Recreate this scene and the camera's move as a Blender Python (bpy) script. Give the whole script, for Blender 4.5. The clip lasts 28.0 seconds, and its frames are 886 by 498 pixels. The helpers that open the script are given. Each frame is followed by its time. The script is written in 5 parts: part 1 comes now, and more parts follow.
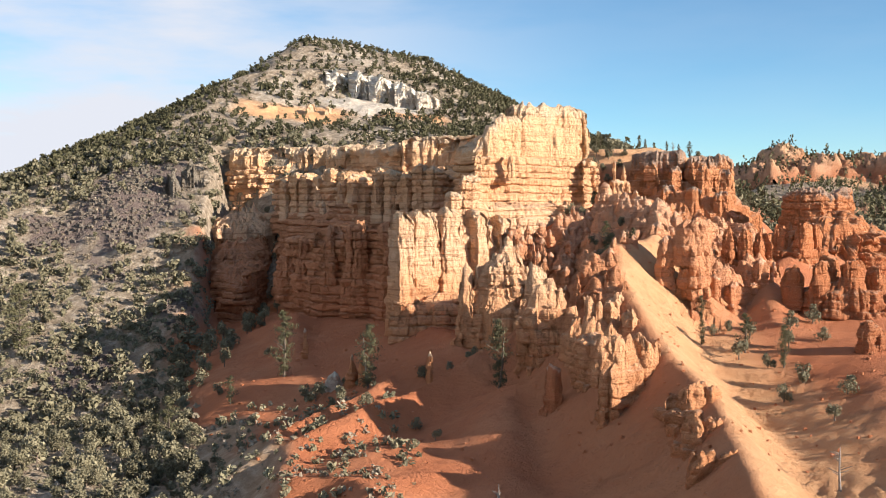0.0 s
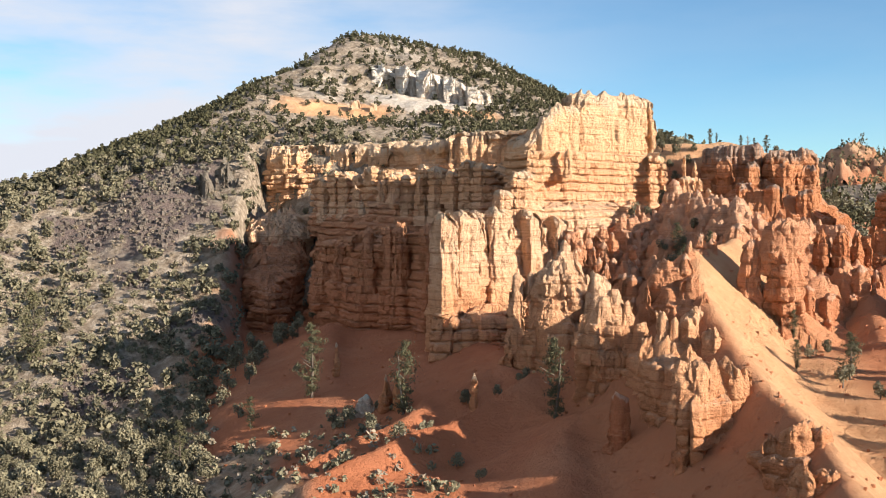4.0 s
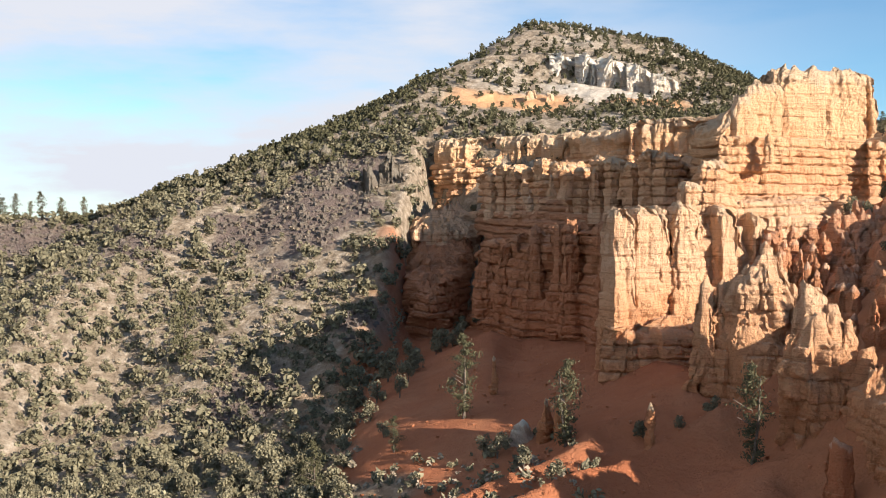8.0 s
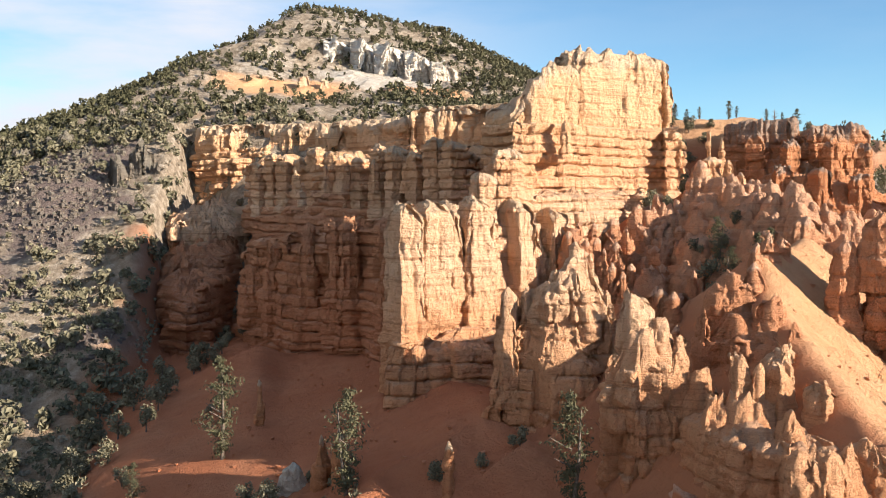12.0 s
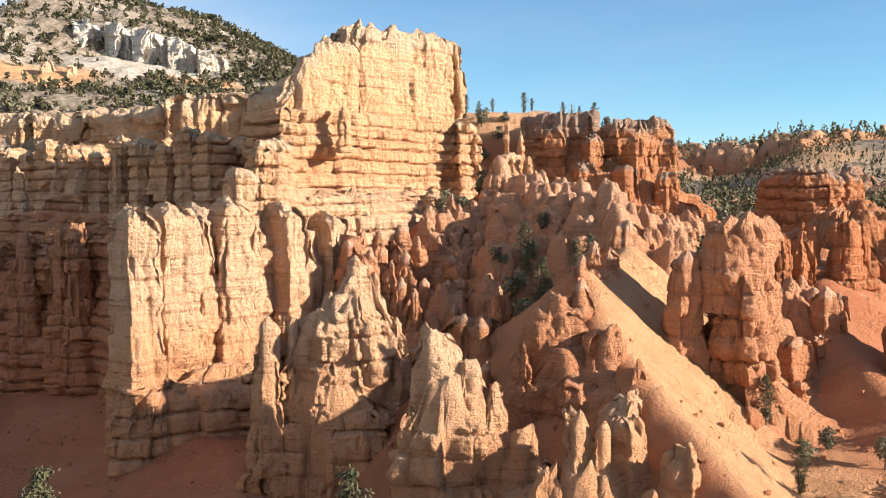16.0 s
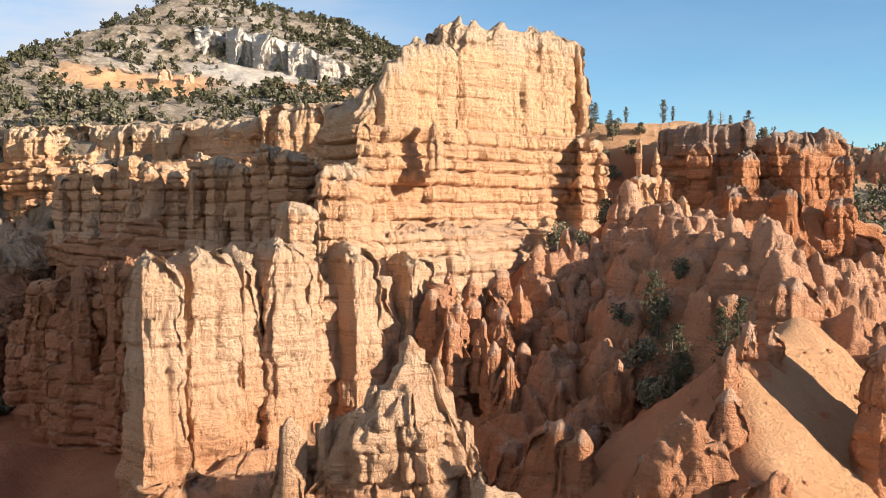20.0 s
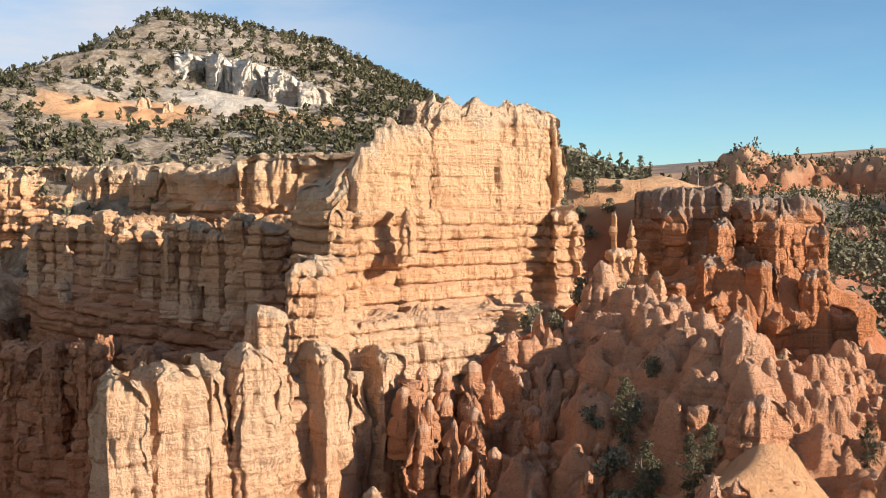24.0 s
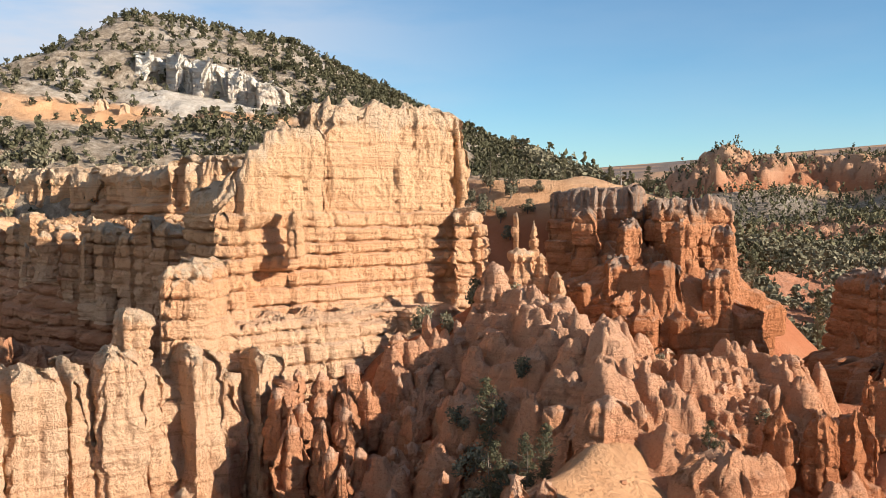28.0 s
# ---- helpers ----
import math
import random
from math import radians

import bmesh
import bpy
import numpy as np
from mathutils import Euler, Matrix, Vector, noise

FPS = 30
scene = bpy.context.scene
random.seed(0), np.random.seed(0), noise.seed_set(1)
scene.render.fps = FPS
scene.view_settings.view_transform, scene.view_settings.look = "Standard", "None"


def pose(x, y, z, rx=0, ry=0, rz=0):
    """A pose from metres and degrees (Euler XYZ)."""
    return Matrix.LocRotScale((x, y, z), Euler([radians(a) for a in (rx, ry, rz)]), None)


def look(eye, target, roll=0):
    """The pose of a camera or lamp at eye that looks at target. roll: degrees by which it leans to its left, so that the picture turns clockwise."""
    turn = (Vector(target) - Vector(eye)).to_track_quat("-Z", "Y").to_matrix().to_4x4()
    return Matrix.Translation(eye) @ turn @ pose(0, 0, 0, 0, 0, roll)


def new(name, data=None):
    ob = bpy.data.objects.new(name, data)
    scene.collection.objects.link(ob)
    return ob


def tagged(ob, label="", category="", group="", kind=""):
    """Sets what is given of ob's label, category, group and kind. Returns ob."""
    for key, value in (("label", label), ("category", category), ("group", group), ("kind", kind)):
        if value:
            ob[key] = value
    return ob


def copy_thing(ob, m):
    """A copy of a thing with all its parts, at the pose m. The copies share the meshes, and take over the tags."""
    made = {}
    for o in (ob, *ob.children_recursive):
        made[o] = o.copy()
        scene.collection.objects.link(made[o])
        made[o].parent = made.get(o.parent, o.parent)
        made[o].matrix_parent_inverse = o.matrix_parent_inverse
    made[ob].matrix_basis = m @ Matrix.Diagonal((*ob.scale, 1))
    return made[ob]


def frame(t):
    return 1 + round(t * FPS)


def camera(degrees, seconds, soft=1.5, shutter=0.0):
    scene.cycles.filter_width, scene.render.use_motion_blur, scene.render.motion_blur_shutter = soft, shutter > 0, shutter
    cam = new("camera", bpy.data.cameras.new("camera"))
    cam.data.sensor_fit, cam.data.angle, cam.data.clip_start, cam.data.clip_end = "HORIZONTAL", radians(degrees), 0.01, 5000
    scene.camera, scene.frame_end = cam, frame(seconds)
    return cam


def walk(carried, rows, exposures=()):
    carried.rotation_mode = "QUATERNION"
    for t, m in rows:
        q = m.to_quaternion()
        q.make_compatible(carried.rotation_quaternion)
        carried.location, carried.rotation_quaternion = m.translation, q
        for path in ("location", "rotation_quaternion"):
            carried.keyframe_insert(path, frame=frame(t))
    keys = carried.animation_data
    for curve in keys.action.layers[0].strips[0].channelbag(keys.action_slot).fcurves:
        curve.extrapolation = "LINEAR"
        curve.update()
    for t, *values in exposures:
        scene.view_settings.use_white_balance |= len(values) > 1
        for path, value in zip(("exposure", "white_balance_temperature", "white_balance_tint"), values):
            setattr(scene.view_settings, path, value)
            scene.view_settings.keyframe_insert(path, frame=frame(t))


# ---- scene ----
PATH = [
    (0, (0.00, -200.00, 50.00), (0.005, -100.120, 45.100), 0.09),
    (0.5, (0.17, -197.12, 49.86), (-0.025, -97.235, 44.963), 0.05),
    (1, (0.34, -194.25, 49.77), (-0.092, -94.364, 44.906), 0.07),
    (1.5, (0.48, -191.41, 49.69), (-0.192, -91.534, 44.842), 0.01),
    (2, (0.57, -188.61, 49.61), (-0.338, -88.734, 44.788), 0.05),
    (2.5, (0.66, -185.86, 49.57), (-0.508, -85.983, 44.790), 0.03),
    (3, (0.78, -183.17, 49.48), (-1.473, -83.307, 44.782), 0.04),
    (3.5, (0.93, -180.56, 49.37), (-2.688, -80.732, 44.724), 0.05),
    (4, (1.06, -178.02, 49.28), (-4.341, -78.271, 44.688), 0.02),
    (4.5, (1.14, -175.51, 49.20), (-4.689, -75.782, 44.607), 0.02),
    (6.5, (1.33, -165.17, 49.05), (-5.411, -65.510, 44.303), -0.04),
    (7, (1.40, -162.32, 49.02), (-5.558, -62.679, 44.184), -0.05),
    (7.5, (1.57, -159.26, 48.90), (-16.152, -60.957, 44.090), -0.04),
    (8, (1.72, -156.11, 48.70), (-21.883, -59.055, 43.931), -0.06),
    (8.5, (1.71, -153.04, 48.51), (-22.485, -56.125, 43.772), -0.03),
    (9, (1.56, -150.07, 48.52), (-22.772, -53.200, 43.655), -0.07),
    (9.5, (1.28, -147.21, 48.49), (-23.187, -50.379, 43.548), -0.09),
    (10, (0.91, -144.38, 48.42), (-23.695, -47.582, 43.391), -0.12),
    (10.5, (0.46, -141.57, 48.41), (-21.364, -44.116, 43.282), -0.06),
    (11, (-0.10, -138.79, 48.51), (-15.446, -40.108, 43.279), -0.06),
    (11.5, (-0.62, -135.99, 48.60), (-9.492, -36.529, 43.292), -0.07),
    (12, (-1.03, -133.17, 48.69), (-2.701, -33.325, 43.317), -0.07),
    (12.5, (-1.28, -130.22, 48.72), (3.527, -30.480, 43.369), -0.09),
    (13, (-1.31, -127.20, 48.74), (9.749, -27.958, 43.387), -0.09),
    (13.5, (-1.06, -124.17, 48.71), (15.343, -25.664, 43.420), -0.18),
    (15.5, (1.39, -111.81, 48.57), (18.903, -13.496, 43.338), -0.23),
    (16, (2.23, -108.70, 48.53), (21.730, -10.757, 43.304), -0.22),
    (16.5, (3.19, -105.61, 48.42), (23.748, -7.885, 43.223), -0.18),
    (17, (4.19, -102.53, 48.33), (24.562, -4.767, 43.151), -0.16),
    (17.5, (5.24, -99.49, 48.22), (25.426, -1.686, 43.094), -0.13),
    (18, (6.26, -96.57, 48.16), (26.233, 1.284, 43.100), -0.08),
    (18.5, (7.25, -93.75, 48.37), (27.016, 4.148, 43.291), -0.09),
    (19, (8.18, -90.99, 49.09), (27.760, 6.946, 44.010), -0.03),
    (19.5, (9.03, -88.46, 50.34), (27.612, 9.674, 45.367), 0.03),
    (20, (9.93, -86.57, 51.88), (15.260, 13.158, 46.884), 0.08),
    (20.5, (10.56, -85.49, 53.55), (10.876, 14.384, 48.465), 0.18),
    (21, (10.84, -85.28, 55.16), (12.163, 14.575, 50.004), 0.21),
    (21.5, (10.89, -85.35, 56.62), (13.270, 14.492, 51.510), 0.28),
    (23.5, (10.82, -85.63, 60.71), (17.325, 14.030, 55.563), 0.18),
    (24, (11.22, -85.71, 60.85), (18.012, 13.919, 55.522), 0.12),
    (24.5, (12.06, -85.81, 60.83), (19.001, 13.811, 55.562), 0.05),
    (25, (13.19, -85.93, 60.88), (20.250, 13.679, 55.658), -0.01),
    (25.5, (14.62, -86.11, 60.95), (21.715, 13.501, 55.739), -0.05),
    (26, (16.25, -86.32, 61.04), (23.355, 13.296, 55.820), -0.12),
    (26.5, (17.89, -86.53, 61.10), (24.997, 13.084, 55.902), -0.18),
    (27, (19.48, -86.75, 61.11), (26.581, 12.864, 55.900), -0.18),
    (27.5, (20.99, -86.97, 61.12), (28.048, 12.637, 55.825), -0.14),
    (28, (22.42, -87.21, 61.17), (29.404, 12.397, 55.724), -0.11),
]
cam = camera(47.69, 28.0, 0.9)
walk(cam, [(t, look(e, g, r)) for t, e, g, r in PATH], [(0, 0.57), (8, 0.55), (13, 0.68), (17, 0.64), (22, 0.45), (28, 0.40)])

# ---- world, sun, exposure ----
SUN_AZ, SUN_EL = radians(118), radians(18.5)  # azimuth clockwise from +y
world = bpy.data.worlds.new("world")
scene.world = world
world.use_nodes = True
wn = world.node_tree
wn.nodes.clear()


def wnode(kind, **props):
    n = wn.nodes.new(kind)
    for key, value in props.items():
        setattr(n, key, value)
    return n


sky = wnode("ShaderNodeTexSky", sky_type="NISHITA", sun_disc=False, sun_elevation=SUN_EL, sun_rotation=SUN_AZ, altitude=2400, air_density=1.0, dust_density=0.25, ozone_density=2.6)
coord = wnode("ShaderNodeTexCoord")
flat = wnode("ShaderNodeMapping")
flat.inputs["Scale"].default_value = (1.0, 1.0, 4.2)
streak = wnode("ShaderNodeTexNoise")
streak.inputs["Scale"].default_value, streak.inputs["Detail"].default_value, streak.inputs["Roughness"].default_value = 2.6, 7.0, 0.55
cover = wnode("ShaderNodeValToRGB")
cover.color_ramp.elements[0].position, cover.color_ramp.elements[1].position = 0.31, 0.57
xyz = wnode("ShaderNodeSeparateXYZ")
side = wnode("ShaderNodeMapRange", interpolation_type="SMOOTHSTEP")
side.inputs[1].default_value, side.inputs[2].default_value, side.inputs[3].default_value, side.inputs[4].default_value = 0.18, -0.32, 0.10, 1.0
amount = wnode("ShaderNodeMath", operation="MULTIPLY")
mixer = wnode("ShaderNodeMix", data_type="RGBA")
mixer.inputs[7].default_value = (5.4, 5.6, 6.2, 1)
back = wnode("ShaderNodeBackground")
back.inputs["Strength"].default_value = 0.10
out = wnode("ShaderNodeOutputWorld")
wn.links.new(coord.outputs["Generated"], flat.inputs["Vector"])
wn.links.new(flat.outputs["Vector"], streak.inputs["Vector"])
wn.links.new(streak.outputs["Fac"], cover.inputs["Fac"])
wn.links.new(coord.outputs["Generated"], xyz.inputs["Vector"])
# unseen cloud added towards the south, to brighten the shaded walls
south = wnode("ShaderNodeMath", operation="MINIMUM")
south.inputs[1].default_value = 0.0
lean = wnode("ShaderNodeMath", operation="MULTIPLY_ADD")
lean.inputs[1].default_value = 0.22
wn.links.new(xyz.outputs["Y"], south.inputs[0])
wn.links.new(south.outputs[0], lean.inputs[0])
wn.links.new(xyz.outputs["X"], lean.inputs[2])
wn.links.new(lean.outputs[0], side.inputs[0])
wn.links.new(cover.outputs["Color"], amount.inputs[0])
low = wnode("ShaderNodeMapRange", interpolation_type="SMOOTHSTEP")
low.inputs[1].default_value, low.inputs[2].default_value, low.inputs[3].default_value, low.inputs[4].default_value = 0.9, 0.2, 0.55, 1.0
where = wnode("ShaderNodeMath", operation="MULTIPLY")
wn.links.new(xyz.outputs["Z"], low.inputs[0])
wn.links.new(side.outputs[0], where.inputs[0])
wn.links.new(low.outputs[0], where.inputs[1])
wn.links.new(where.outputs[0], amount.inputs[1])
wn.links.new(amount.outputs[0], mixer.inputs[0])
tint = wnode("ShaderNodeMix", data_type="RGBA", blend_type="MULTIPLY")
tint.inputs[0].default_value, tint.inputs[7].default_value = 1.0, (0.84, 1.10, 1.14, 1)
wn.links.new(sky.outputs["Color"], tint.inputs[6])
wn.links.new(tint.outputs[2], mixer.inputs[6])
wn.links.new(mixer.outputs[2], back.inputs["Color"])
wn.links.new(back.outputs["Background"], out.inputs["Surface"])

sun_dir = Vector((math.sin(SUN_AZ) * math.cos(SUN_EL), math.cos(SUN_AZ) * math.cos(SUN_EL), math.sin(SUN_EL)))
sun = new("sun", bpy.data.lights.new("sun", "SUN"))
sun.data.energy, sun.data.angle, sun.data.color = 6.7, radians(0.55), (1.0, 0.905, 0.79)
sun.matrix_world = look(sun_dir * 400, (0, 0, 0))

# ---- number tools ----


def hash3(ix, iy, iz, seed):
    h = (ix * 374761393 + iy * 668265263 + iz * 2147483647 + seed * 1274126177) & 0xFFFFFFFF
    h = ((h ^ (h >> 13)) * 1274126177) & 0xFFFFFFFF
    h = ((h ^ (h >> 15)) * 1103515245) & 0xFFFFFFFF
    return ((h ^ (h >> 16)) & 0xFFFF) / 65535.0


def vnoise(x, y, z=0.0, seed=0):
    """Value noise, -1 to 1."""
    x, y, z = np.broadcast_arrays(np.asarray(x, float), np.asarray(y, float), np.asarray(z, float))
    fx, fy, fz = np.floor(x), np.floor(y), np.floor(z)
    ix, iy, iz = fx.astype(np.int64), fy.astype(np.int64), fz.astype(np.int64)
    u, v, w = x - fx, y - fy, z - fz
    u, v, w = u * u * (3 - 2 * u), v * v * (3 - 2 * v), w * w * (3 - 2 * w)
    total = 0
    for dx, wx in ((0, 1 - u), (1, u)):
        for dy, wy in ((0, 1 - v), (1, v)):
            for dz, wz in ((0, 1 - w), (1, w)):
                total = total + hash3(ix + dx, iy + dy, iz + dz, seed) * wx * wy * wz
    return total * 2 - 1


def fbm(x, y, z=0.0, seed=0, octaves=4, gain=0.5):
    total, amp = 0, 1.0
    for k in range(octaves):
        total = total + amp * vnoise(x, y, z, seed + 17 * k)
        x, y, z, amp = np.asarray(x) * 2.03, np.asarray(y) * 2.03, np.asarray(z) * 2.03, amp * gain
    return total


def smooth(a, b, x):
    t = np.clip((x - a) / (b - a), 0, 1)
    return t * t * (3 - 2 * t)


def seg_dist(x, y, line):
    """Distance to a polyline of (x, y, z) and the crest's height at the nearest point."""
    best, zc = np.full(np.shape(x), 1e9), np.zeros(np.shape(x))
    for (ax, ay, az), (bx, by, bz) in zip(line, line[1:]):
        dx, dy = bx - ax, by - ay
        t = np.clip(((x - ax) * dx + (y - ay) * dy) / (dx * dx + dy * dy), 0, 1)
        d = np.hypot(x - ax - t * dx, y - ay - t * dy)
        zc = np.where(d < best, az + t * (bz - az), zc)
        best = np.minimum(best, d)
    return best, zc


def inside(x, y, poly):
    """Signed distance to a polygon, positive inside."""
    d, _ = seg_dist(x, y, [(px, py, 0) for px, py in (*poly, poly[0])])
    odd = np.zeros(np.shape(x), bool)
    for (ax, ay), (bx, by) in zip(poly, (*poly[1:], poly[0])):
        odd ^= ((ay > y) != (by > y)) & (x < (bx - ax) * (y - ay) / (by - ay + 1e-12) + ax)
    return np.where(odd, d, -d)


def smax(a, b, k):
    h = np.clip(0.5 + 0.5 * (a - b) / k, 0, 1)
    return b + (a - b) * h + k * h * (1 - h)


# ---- landforms ----
CANYON = [(-72, 127), (-52, 118), (-30, 112), (-22, 100), (-12, 86), (14, 74), (36, 66), (56, 62), (80, 58), (110, 60), (150, 40), (170, -150), (-6, -170), (-33, -62), (-45, -28), (-53, -5), (-61, 45), (-67, 88)]
PLATEAU = [(205, 632, 52), (232, 622, 66), (257, 615, 80), (270, 610, 85), (299, 599, 81), (335, 584, 79), (364, 569, 81), (403, 547, 93), (478, 496, 95), (640, 420, 90)]
SPURS = [
    ([(38, -19, 43.4), (29.6, -30.5, 42.6), (28.4, -37.5, 39.2), (28.6, -45, 36.4), (29.5, -53, 33.2), (31, -66, 29.0), (33, -80, 26.0), (31.8, -92, 24.4), (30.5, -104, 22.5), (30, -130, 17)], 0.74),
    ([(36, 24, 50), (41, 5, 45.5), (41.5, -12, 43.8), (38, -19, 43.4)], 0.85),
    ([(25, 16, 45.5), (35, 23, 49)], 0.95),
    ([(41, 5, 45), (57, 8, 41.5), (72, 10, 40)], 0.6),
    ([(88, 30, 44), (72, 2, 40), (58, -20, 37), (53, -44, 29)], 0.62),
    ([(-2, -8, 27), (4, -30, 25), (10, -52, 22.5), (8, -75, 17)], 0.45),
    ([(-34, 30, 24), (-28, -2, 19), (-22, -24, 16.6), (-33, -34, 13.5)], 0.5),
    ([(-10, -30, 20), (-9, -47, 18.8), (-17, -60, 14)], 0.5),
    ([(-58, 116, 48), (-44, 108, 52), (-22, 92, 54), (-6, 76, 54)], 1.15),
    ([(36, 70, 63.5), (48, 66, 62.5), (64, 70, 60), (100, 82, 52)], 0.85),
]


def ground_z(x, y, rough=True):
    x, y = np.asarray(x, float), np.asarray(y, float)
    r = np.hypot((x + 64) * np.where(x < -64, 1.5 + 0.35 * smooth(120, 220, y), 1.12), y - 312)
    hill = 133.5 - 0.358 * np.sqrt(r * r + 120) - 0.04 * np.clip(r - 275, 0, 300)
    hill = hill - 0.15 * (np.sqrt((r - 195) ** 2 + 200) + (r - 195)) / 2 * smooth(-135, -105, x) * smooth(-20, -60, x)
    hill = hill + 9 * np.exp(-(((x + 5) / 42) ** 2 + ((y - 330) / 50) ** 2))
    hill = hill - 7.5 * np.exp(-(((x + 44) / 36) ** 2)) * smooth(234, 222, y) * smooth(140, 195, y)
    away = np.hypot(x + 20, y - 60)
    far = -28 + (66 + 9 * vnoise(x / 240, y / 240, 3, 5)) * np.maximum(smooth(40, 150, x + 0.35 * y - 20), 0.75 * smooth(330, 1400, away))
    far = far - 0.02 * np.clip(away - 1500, 0, 3000)
    # the badland plateau across the plain
    d, zc = seg_dist(x, y, PLATEAU)
    back = smooth(-30, 60, 0.5 * (x - 300) + 0.87 * (y - 600))
    far = smax(far, zc - 5 - (0.30 - 0.26 * back) * d * (1 + 0.35 * fbm(x / 70, y / 70, 0, 14, 3)) + 5 * fbm(x / 60, y / 60, 0, 16, 3), 6)
    hill = smax(hill, 7 + 0.08 * (x + 60) + 0.02 * y, 8)
    hill = smax(hill, far, 9)
    d, zc = seg_dist(x, y, [(-172, 132, 43), (-198, 120, 44.5), (-225, 112, 45.5), (-300, 100, 46)])
    hill = smax(hill, zc - 0.42 * d, 4)
    valley = 20.5 + 0.21 * np.clip(x, -70, 40) + 0.10 * np.clip(y + 40, -120, 90) + 0.04 * np.clip(x - 40, 0, 60)
    valley = valley - 4.5 * smooth(-42, -72, y) * smooth(-12, 8, x) * smooth(60, 40, x)
    body = np.minimum(valley, 31)
    for line, slope in SPURS:
        d, zc = seg_dist(x, y, line)
        body = smax(body, zc - slope * (np.sqrt(d * d + 0.8) - 0.9), 1.2)
    s = inside(x, y, CANYON)
    soft = 5 * smooth(40, 0, y)
    z = hill + (body - hill) * smooth(-2.0 - soft, 6.0 + soft, s)
    # the small wooded flat behind the towers
    d, zc = seg_dist(x, y, [(33, 73, 64), (46, 67, 63.2), (56, 65, 62.6), (64, 66, 60)])
    z = smax(z, zc - 1.0 * np.maximum(d - 4.0, 0), 1.5)
    if rough:
        near = smooth(700, 250, np.hypot(x, y - 60))
        out_ = smooth(2, -6, s)
        z = z + near * (out_ * (1.7 * fbm(x / 19, y / 19, 0, 21, 4) + 0.45 * fbm(x / 3.1, y / 3.1, 0, 22, 2)) + (1 - out_) * (0.35 * fbm(x / 7, y / 7, 0, 23, 4)))
        # low dirt ribs that run down the valley
        u, w = 0.8 * x + 0.6 * y, 0.6 * x - 0.8 * y
        z = z + (1 - out_) * smooth(-14, -34, y) * smooth(24, 12, x) * 4.0 * (0.42 - np.abs(vnoise(u / 34 + 0.3 * vnoise(x / 9, y / 9, 0, 33), w / 10, 0, 34)) ** 0.8)
        # rills that run down the bare dirt
        d, zc = seg_dist(x, y, SPURS[0][0])
        run = y + 0.55 * x + 1.2 * vnoise(x / 9, y / 9, 0, 36)
        rill = 1.1 * np.abs(vnoise(run / 4.2, d / 40, 0, 31)) ** 0.7 + 0.7 * np.abs(vnoise(run / 1.7, d / 22, 0, 32)) ** 0.7 + 0.12 * vnoise(run / 0.8, d / 9, 0, 35)
        z = z - (1 - out_) * rill * smooth(0.5, 6, d) * smooth(30, 14, d)
    return z


# ---- meshes ----


def grid_mesh(name, co, quads, smooth_faces=True, tris=None):
    me = bpy.data.meshes.new(name)
    co = np.asarray(co, np.float32)
    quads = np.asarray(quads, np.int32).reshape(-1, 4)
    tris = np.zeros((0, 3), np.int32) if tris is None else np.asarray(tris, np.int32).reshape(-1, 3)
    me.vertices.add(len(co))
    me.vertices.foreach_set("co", co.ravel())
    loops = np.concatenate([quads.ravel(), tris.ravel()])
    me.loops.add(len(loops))
    me.loops.foreach_set("vertex_index", loops)
    starts = np.concatenate([np.arange(len(quads)) * 4, len(quads) * 4 + np.arange(len(tris)) * 3]).astype(np.int32)
    me.polygons.add(len(starts))
    me.polygons.foreach_set("loop_start", starts)
    me.polygons.foreach_set("use_smooth", np.full(len(starts), smooth_faces))
    me.update(calc_edges=True)
    me.validate()
    return me


def put(name, me, material, parent=None, label=""):
    ob = new(name, me)
    if material and not me.materials:
        me.materials.append(material)
    if parent:
        ob.parent = parent
    return tagged(ob, label)

# ---- materials ----


def material(name, rough=0.95):
    m = bpy.data.materials.new(name)
    m.use_nodes = True
    b = m.node_tree.nodes["Principled BSDF"]
    b.inputs["Roughness"].default_value = rough
    b.inputs["Specular IOR Level"].default_value = 0.15
    return m, m.node_tree, b


def add(tree, kind, **props):
    n = tree.nodes.new(kind)
    for key, value in props.items():
        setattr(n, key, value)
    return n


def noise_node(tree, vec, scale, detail=6, rough=0.6):
    n = add(tree, "ShaderNodeTexNoise")
    n.inputs["Scale"].default_value, n.inputs["Detail"].default_value, n.inputs["Roughness"].default_value = scale, detail, rough
    tree.links.new(vec, n.inputs["Vector"])
    return n.outputs["Fac"]


def ramp(tree, fac, stops):
    n = add(tree, "ShaderNodeValToRGB")
    while len(n.color_ramp.elements) < len(stops):
        n.color_ramp.elements.new(0.5)
    for e, (p, c) in zip(n.color_ramp.elements, stops):
        e.position, e.color = p, (*c, 1)
    tree.links.new(fac, n.inputs["Fac"])
    return n.outputs["Color"]


def mix(tree, fac, a, b, blend="MIX"):
    n = add(tree, "ShaderNodeMix", data_type="RGBA", blend_type=blend)
    for value, i in ((fac, 0), (a, 6), (b, 7)):
        if isinstance(value, (int, float)):
            n.inputs[i].default_value = value
        elif isinstance(value, tuple):
            n.inputs[i].default_value = (*value, 1)
        else:
            tree.links.new(value, n.inputs[i])
    return n.outputs[2]


def math_node(tree, op, a, b=0.0):
    n = add(tree, "ShaderNodeMath", operation=op)
    for value, i in ((a, 0), (b, 1)):
        if isinstance(value, (int, float)):
            n.inputs[i].default_value = value
        else:
            tree.links.new(value, n.inputs[i])
    return n.outputs[0]


